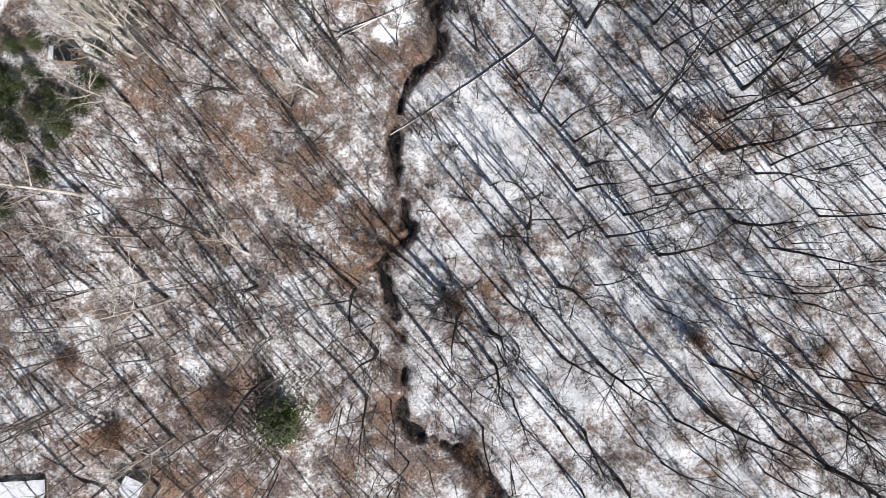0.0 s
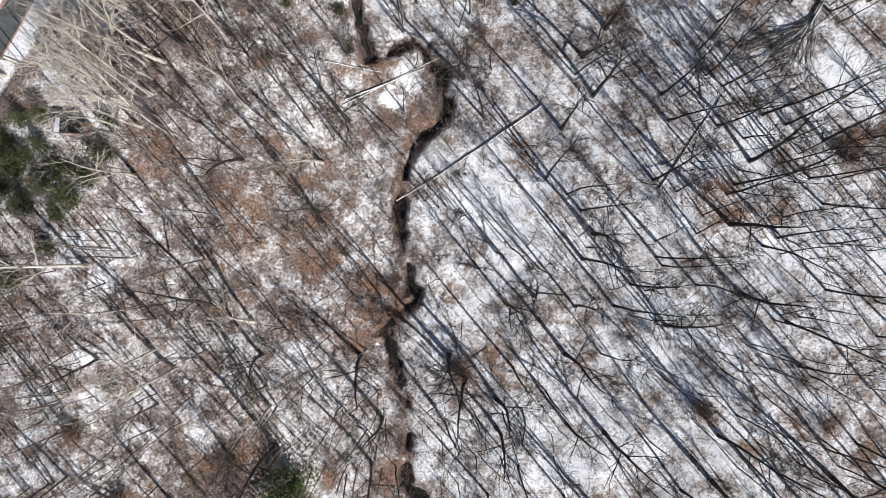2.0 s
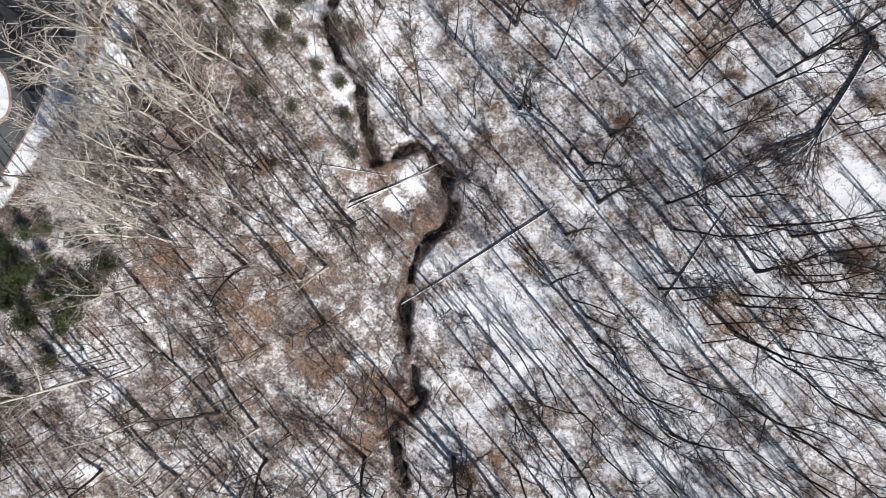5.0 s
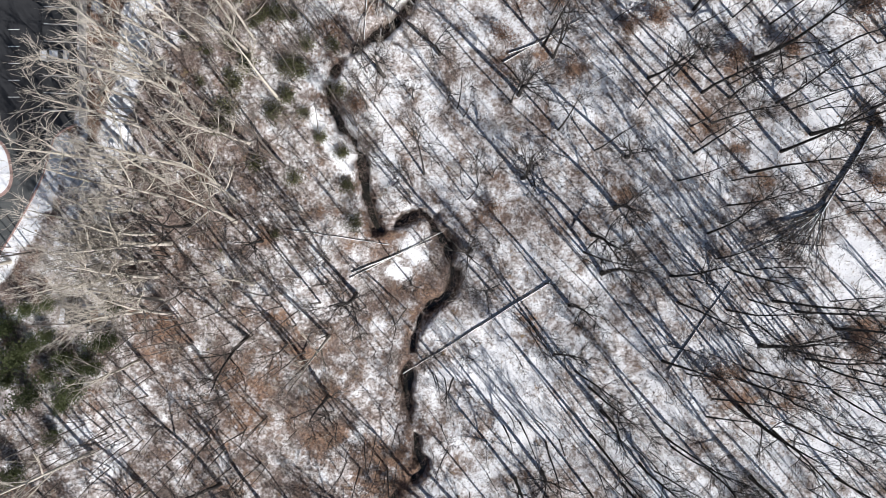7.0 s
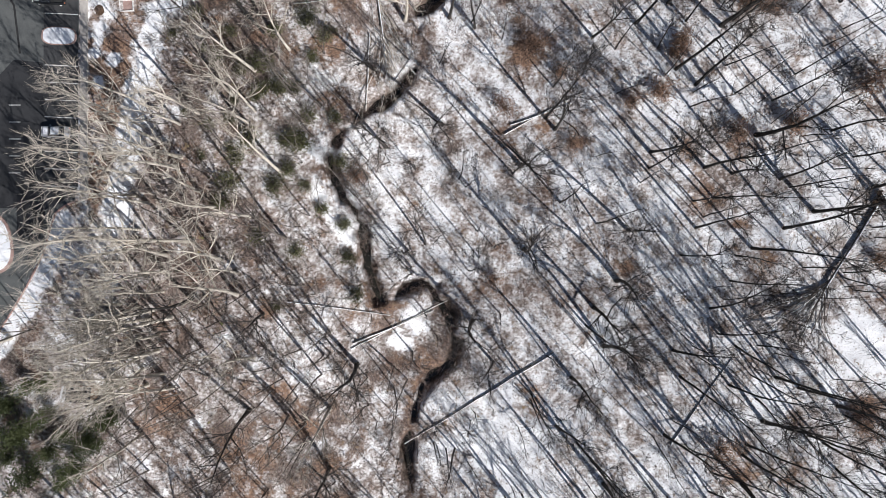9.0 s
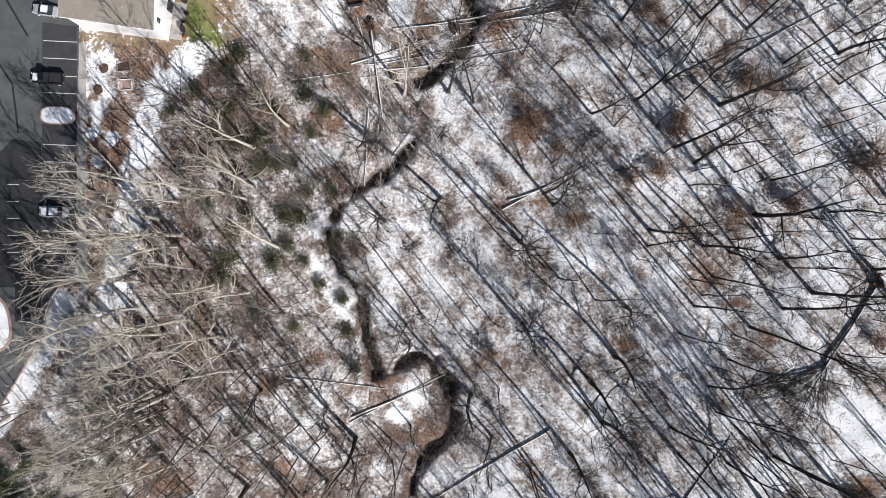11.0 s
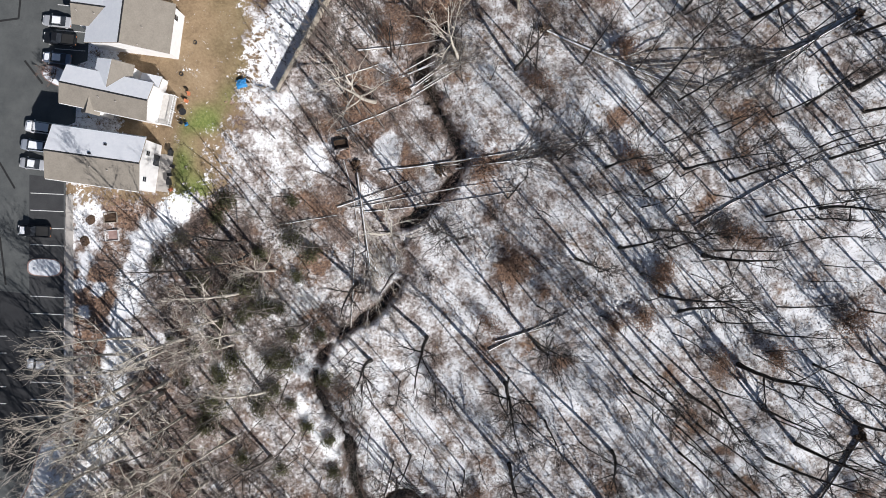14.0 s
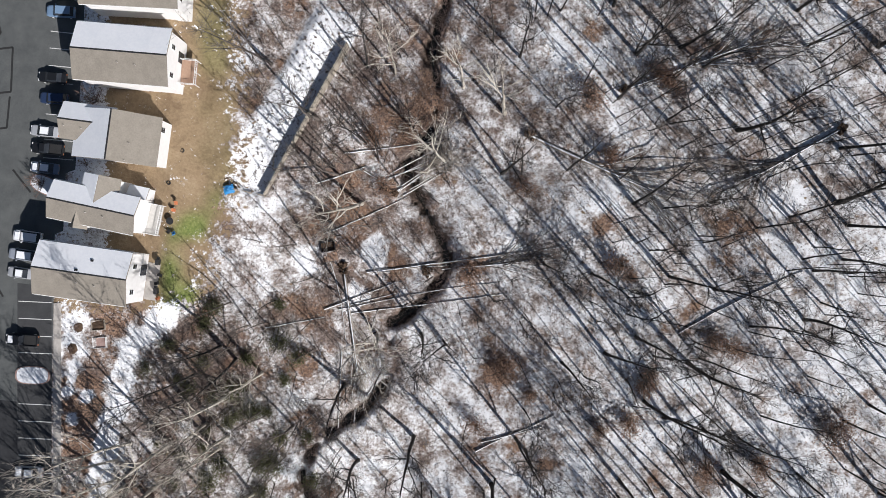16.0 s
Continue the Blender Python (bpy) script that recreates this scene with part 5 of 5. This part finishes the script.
walkway = tagged(new("pavement"), "concrete walkway along the parking lot", "pavement", kind="structure")
for k in range(13):
    part("slab", box(-62.55, -61.35, 103.0 - 3.0 * (k + 1) + 0.02, 103.0 - 3.0 * k - 0.02, LOT_Z - 0.1, LOT_Z + 0.11, 0.015), CONCRETE, walkway)
kerb_line = curve_through([(-62.9, 63.8), (-66.6, 61.7), (-68.4, 55.6), (-72.4, 47.7), (-79.6, 36.2)], 2.2)
kerb = tagged(new("kerb"), "reddish kerb along the curved drive", "kerb", kind="structure")
for a, b in zip(kerb_line, kerb_line[1:]):
    d = b - a
    part("kerb_stone", box(0, float(np.linalg.norm(d)) - 0.02, -0.12, 0.12, -0.1, 0.2, 0.02), BRICKRED, kerb, "", pose(a[0], a[1], LOT_Z, 0, 0, math.degrees(math.atan2(d[1], d[0]))))

# ---- retaining wall round the snow field ----
rw = tagged(new("retaining_wall"), "tan timber retaining wall beside a level snow field", "wall", kind="structure")
for (ax, ay), (bx, by) in zip(WALL, WALL[1:]):
    length, a = math.hypot(bx - ax, by - ay), math.degrees(math.atan2(by - ay, bx - ax))
    n = max(2, round(length / 2.4))
    end = ax < -30
    for k in range(n):
        m = pose(ax + (bx - ax) * k / n, ay + (by - ay) * k / n, 0, 0, 0, a)
        top = float(height(ax + (bx - ax) * k / n - 1.0, ay + (by - ay) * k / n + 1.0)) + (0.12 if end else 1.85)
        for lift in range(3 if end else 10):
            part("timber", box(0.01, length / n - 0.01, -0.14, 0.14, top - 0.36 * (lift + 1), top - 0.36 * lift - 0.015, 0.015), GREYWOOD, rw, "", m)
        part("post", box(-0.1, 0.1, -0.34, -0.145, top - 3.6, top + 0.05, 0.015), GREYWOOD, rw, "", m)


def tarp(x, y):
    r = random.Random(4)
    verts, faces, n = [], [], 10
    for j in range(n):
        for i in range(n):
            u, v = i / (n - 1) * 1.8 - 0.9, j / (n - 1) * 1.5 - 0.75
            verts.append((u, v, 0.45 * math.exp(-(u * u + v * v) * 1.4) + 0.12 * r.random()))
    for j in range(n - 1):
        for i in range(n - 1):
            k = j * n + i
            faces.append((k, k + 1, k + n + 1, k + n))
    t = new("tarp", mesh_of("tarp", verts, faces, BLUE))
    t.matrix_basis = pose(x, y, ground_at(x, y) + 0.03, 0, 0, 15)
    tagged(t, "crumpled bright blue tarp at the end of a wall", "tarp")


tarp(-34.4, 122.2)


def hollow_box(name, x, y, turn, w, l, h, mat, inside, label, category):
    """An open tub or crate with a thick rim."""
    t = thing(name, pose(x, y, ground_at(x, y), 0, 0, turn), label, category)
    for n, b in (("side", (-w / 2, w / 2, -l / 2, -l / 2 + 0.06)), ("side", (-w / 2, w / 2, l / 2 - 0.06, l / 2)), ("side", (-w / 2, -w / 2 + 0.06, -l / 2 + 0.065, l / 2 - 0.065)), ("side", (w / 2 - 0.06, w / 2, -l / 2 + 0.065, l / 2 - 0.065))):
        part(n, box(*b, -0.1, h, 0.01), mat, t)
    part("floor", box(-w / 2 + 0.065, w / 2 - 0.065, -l / 2 + 0.065, l / 2 - 0.065, -0.1, h * 0.35), inside, t)
    return t


hollow_box("tub", -17.9, 112.4, 10, 2.5, 1.7, 0.9, DARK, SOIL, "black open tub standing in the woods", "tub")
pallet = thing("pallet", pose(-17.6, 110.6, ground_at(-17.6, 110.6) + 0.05, 0, 0, 8), "pale timber pallet on leaf litter", "pallet")
for k in range(7):
    part("board", box(-1.3, 1.3, -0.75 + k * 0.22, -0.6 + k * 0.22, 0.1, 0.13), DECKWOOD, pallet)
for y in (-0.7, 0.0, 0.72):
    part("bearer", box(-1.25, -1.1, y - 0.06, y + 0.06, 0.0, 0.098), DECKWOOD, pallet)
    part("bearer", box(1.1, 1.25, y - 0.06, y + 0.06, 0.0, 0.098), DECKWOOD, pallet)


def shed(x, y, turn, w, l, h, label, roofmat):
    """A low shed with a single-pitch roof under snow."""
    s = thing("shed", pose(x, y, ground_at(x, y) - 0.1, 0, 0, turn), label, "shed")
    part("wall", box(-w / 2, w / 2, -l / 2, l / 2, -0.6, h), GREYWOOD, s)
    c = [(-w / 2 - 0.3, l / 2 + 0.3, h + 0.08), (-w / 2 - 0.3, -l / 2 - 0.3, h + 0.55), (w / 2 + 0.3, -l / 2 - 0.3, h + 0.55), (w / 2 + 0.3, l / 2 + 0.3, h + 0.08)]
    part("roof", slab(c, 0.1), DARK, s)
    part("roof_snow", slab([(a * 0.97, b * 0.97, z + 0.1) for a, b, z in c], 0.09), roofmat, s, "snow on the shed roof")
    part("door", box(w / 2 - 0.02, w / 2 + 0.05, -0.5, 0.5, 0.0, h - 0.1, 0.01), DECKWOOD, s, "brown plank door")


shed(-73.7, -41.3, 3, 15.0, 5.5, 0.7, "long low shed with a snow-covered roof at the wood's edge", SNOW)
shed(-53.2, -40.4, -25, 3.0, 2.6, 2.0, "small shed with snow on its roof in the wood", SNOW)
hut = thing("shed", pose(-61.9, 32.2, ground_at(-61.9, 32.2) - 0.1, 0, 0, -3), "small plank shed with a dark roof among evergreens", "shed")
part("wall", box(-2.1, 2.1, -1.0, 1.0, -0.5, 2.3), DECKWOOD, hut, "reddish brown plank walls")
part("roof", slab([(-2.4, 1.3, 2.4), (-2.4, -1.2, 2.75), (2.4, -1.2, 2.75), (2.4, 1.3, 2.4)], 0.1), DARK, hut, "dark felt roof")
part("roof_snow", slab([(-2.38, 1.25, 2.46), (-2.38, -1.15, 2.82), (-1.5, -1.1, 2.82), (-1.7, 1.25, 2.46)], 0.05), SNOW, hut, "strip of snow left on the roof's edge")
for k in range(8):
    part("plank", box(-2.08 + 0.52 * k, -1.60 + 0.52 * k, -1.04, -1.003, -0.4, 2.28, 0.008), DECKWOOD, hut)
fallen_log([(-61.3, 30.4), (-61.5, 23.8)], 0.13, "straight pale pole lying among evergreens")


# ---- bare bushes beside the houses, sealed seams and shade-toned asphalt ----
def bare_bush(x, y, size, label):
    r = random.Random(int(x * 7 + y))
    t = thing("bare_bush", pose(x, y, LOT_Z, 0, 0, 40), label, "bush", "bushes beside the houses")
    t.location.z += 0.2 if x < -63 else 0.0
    t.scale = (size, size, size)
    stems, twigs = ([], []), ([], [])
    for _ in range(26):
        a, out = r.uniform(0, 6.28), r.uniform(0.15, 1.1)
        pts = bent(r, Vector((math.cos(a) * 0.2, math.sin(a) * 0.2, -0.1)), Vector((math.cos(a) * out, math.sin(a) * out, 1)), r.uniform(2.4, 4.0), 4, 0.10, 0.0)
        tube(*stems, pts, [0.05, 0.042, 0.034, 0.024, 0.0], 4)
        for _ in range(14):
            q = pts[r.randint(1, 3)].lerp(pts[4], r.random())
            way = (pts[4] - pts[2]).normalized() + Vector((r.gauss(0, 0.6), r.gauss(0, 0.6), r.gauss(0, 0.4)))
            tube(*twigs, [q, q + way.normalized() * r.uniform(0.5, 1.2)], [0.022, 0.0], 3)
    child("stem", mesh_of("stem", *stems, BROWN_TWIG), t)
    child("twigs", mesh_of("twigs", *twigs, BROWN_TWIG), t)


bare_bush(-55.7, 136.6, 0.95, "bare leafless bush against a cream house wall")
bare_bush(-64.4, 122.7, 0.85, "bare reddish-brown bush on a kerbed island")
bare_bush(-57.0, 126.0, 0.4, "small bare bush beside a driveway")
bare_bush(-58.7, 98.9, 0.4, "small bare bush on a snowy verge")
bare_bush(-59.6, 95.3, 0.4, "small bare bush on a snowy verge")
SEAMS = [[(-74.5, 145.0), (-69.4, 145.6), (-69.7, 138.2), (-75.0, 137.6)], [(-69.9, 137.4), (-70.4, 132.2), (-75.0, 131.6)], [(-69.4, 125.2), (-66.4, 121.4)], [(-84.0, 118.0), (-76.0, 112.5), (-71.0, 104.0)],
         [(-72.6, 153.0), (-71.4, 148.0), (-73.4, 146.0)], [(-78.0, 103.0), (-73.5, 96.0), (-72.5, 88.0)]]
for line in SEAMS:
    for (ax, ay), (bx, by) in zip(line, line[1:]):
        part("sealed_seam", box(0, math.hypot(bx - ax, by - ay), -0.17, 0.17, 0, 0.005), RUBBER, lot, "black tar-sealed seam in the asphalt", pose(ax, ay, LOT_TOP + 0.003, 0, 0, math.degrees(math.atan2(by - ay, bx - ax))))

# the dense tree shade over the drive, put into the asphalt's colour
part("fresh_lane", prism([(-81.0, 62.5), (-73.0, 62.5), (-73.0, 57.0), (-69.2, 57.0), (-68.3, 61.6), (-68.7, 86.5), (-73.5, 87.0), (-81.0, 79.0)], LOT_TOP - 0.02, LOT_TOP + 0.0025), LANE_SHADE, lot, "asphalt of the drive, darkened to stand for tree shade")
# shade on the stalls is painted as this darker strip
part("new_asphalt", prism([(-68.6, 62.0), (-63.9, 64.4), (-62.9, 66.0), (-62.9, 105.6), (-68.6, 106.3)], LOT_TOP - 0.02, LOT_TOP + 0.003), STALL_SHADE, lot, "asphalt under the parking stalls, darkened to stand for shade")
hollow_box("planter", -55.4, 99.2, 4, 2.2, 1.7, 0.4, GREYWOOD, SOIL, "timber-edged raised bed of dark soil", "planter")
hollow_box("planter", -55.3, 96.2, 4, 2.2, 1.8, 0.35, TRIM, BRICKRED, "white-edged raised bed with reddish soil", "planter")
for x, y in ((-58.7, 98.9), (-59.6, 95.3)):
    bed = thing("mulch_ring", pose(x, y, ground_at(x, y), 0, 0, 20), "round mound of dark mulch under a small bush", "mulch", "mulch rings")
    bm = bmesh.new()
    bmesh.ops.create_icosphere(bm, subdivisions=3, radius=0.85)
    for v in bm.verts:
        v.co *= 1 + 0.25 * noise.noise(v.co * 2.5 + Vector((x, y, 0)))
        v.co.z *= 0.22
    part("mound", bm, SOIL, bed)
for vx, vy, vz in ((-0.4, 0.45, 7.42), (1.6, 2.2, 6.93)):
    part("roof_vent", box(vx - 0.22, vx + 0.22, vy - 0.16, vy + 0.16, vz - 0.3, vz + 0.16, 0.03), DARK, h1, "dark square roof vent")
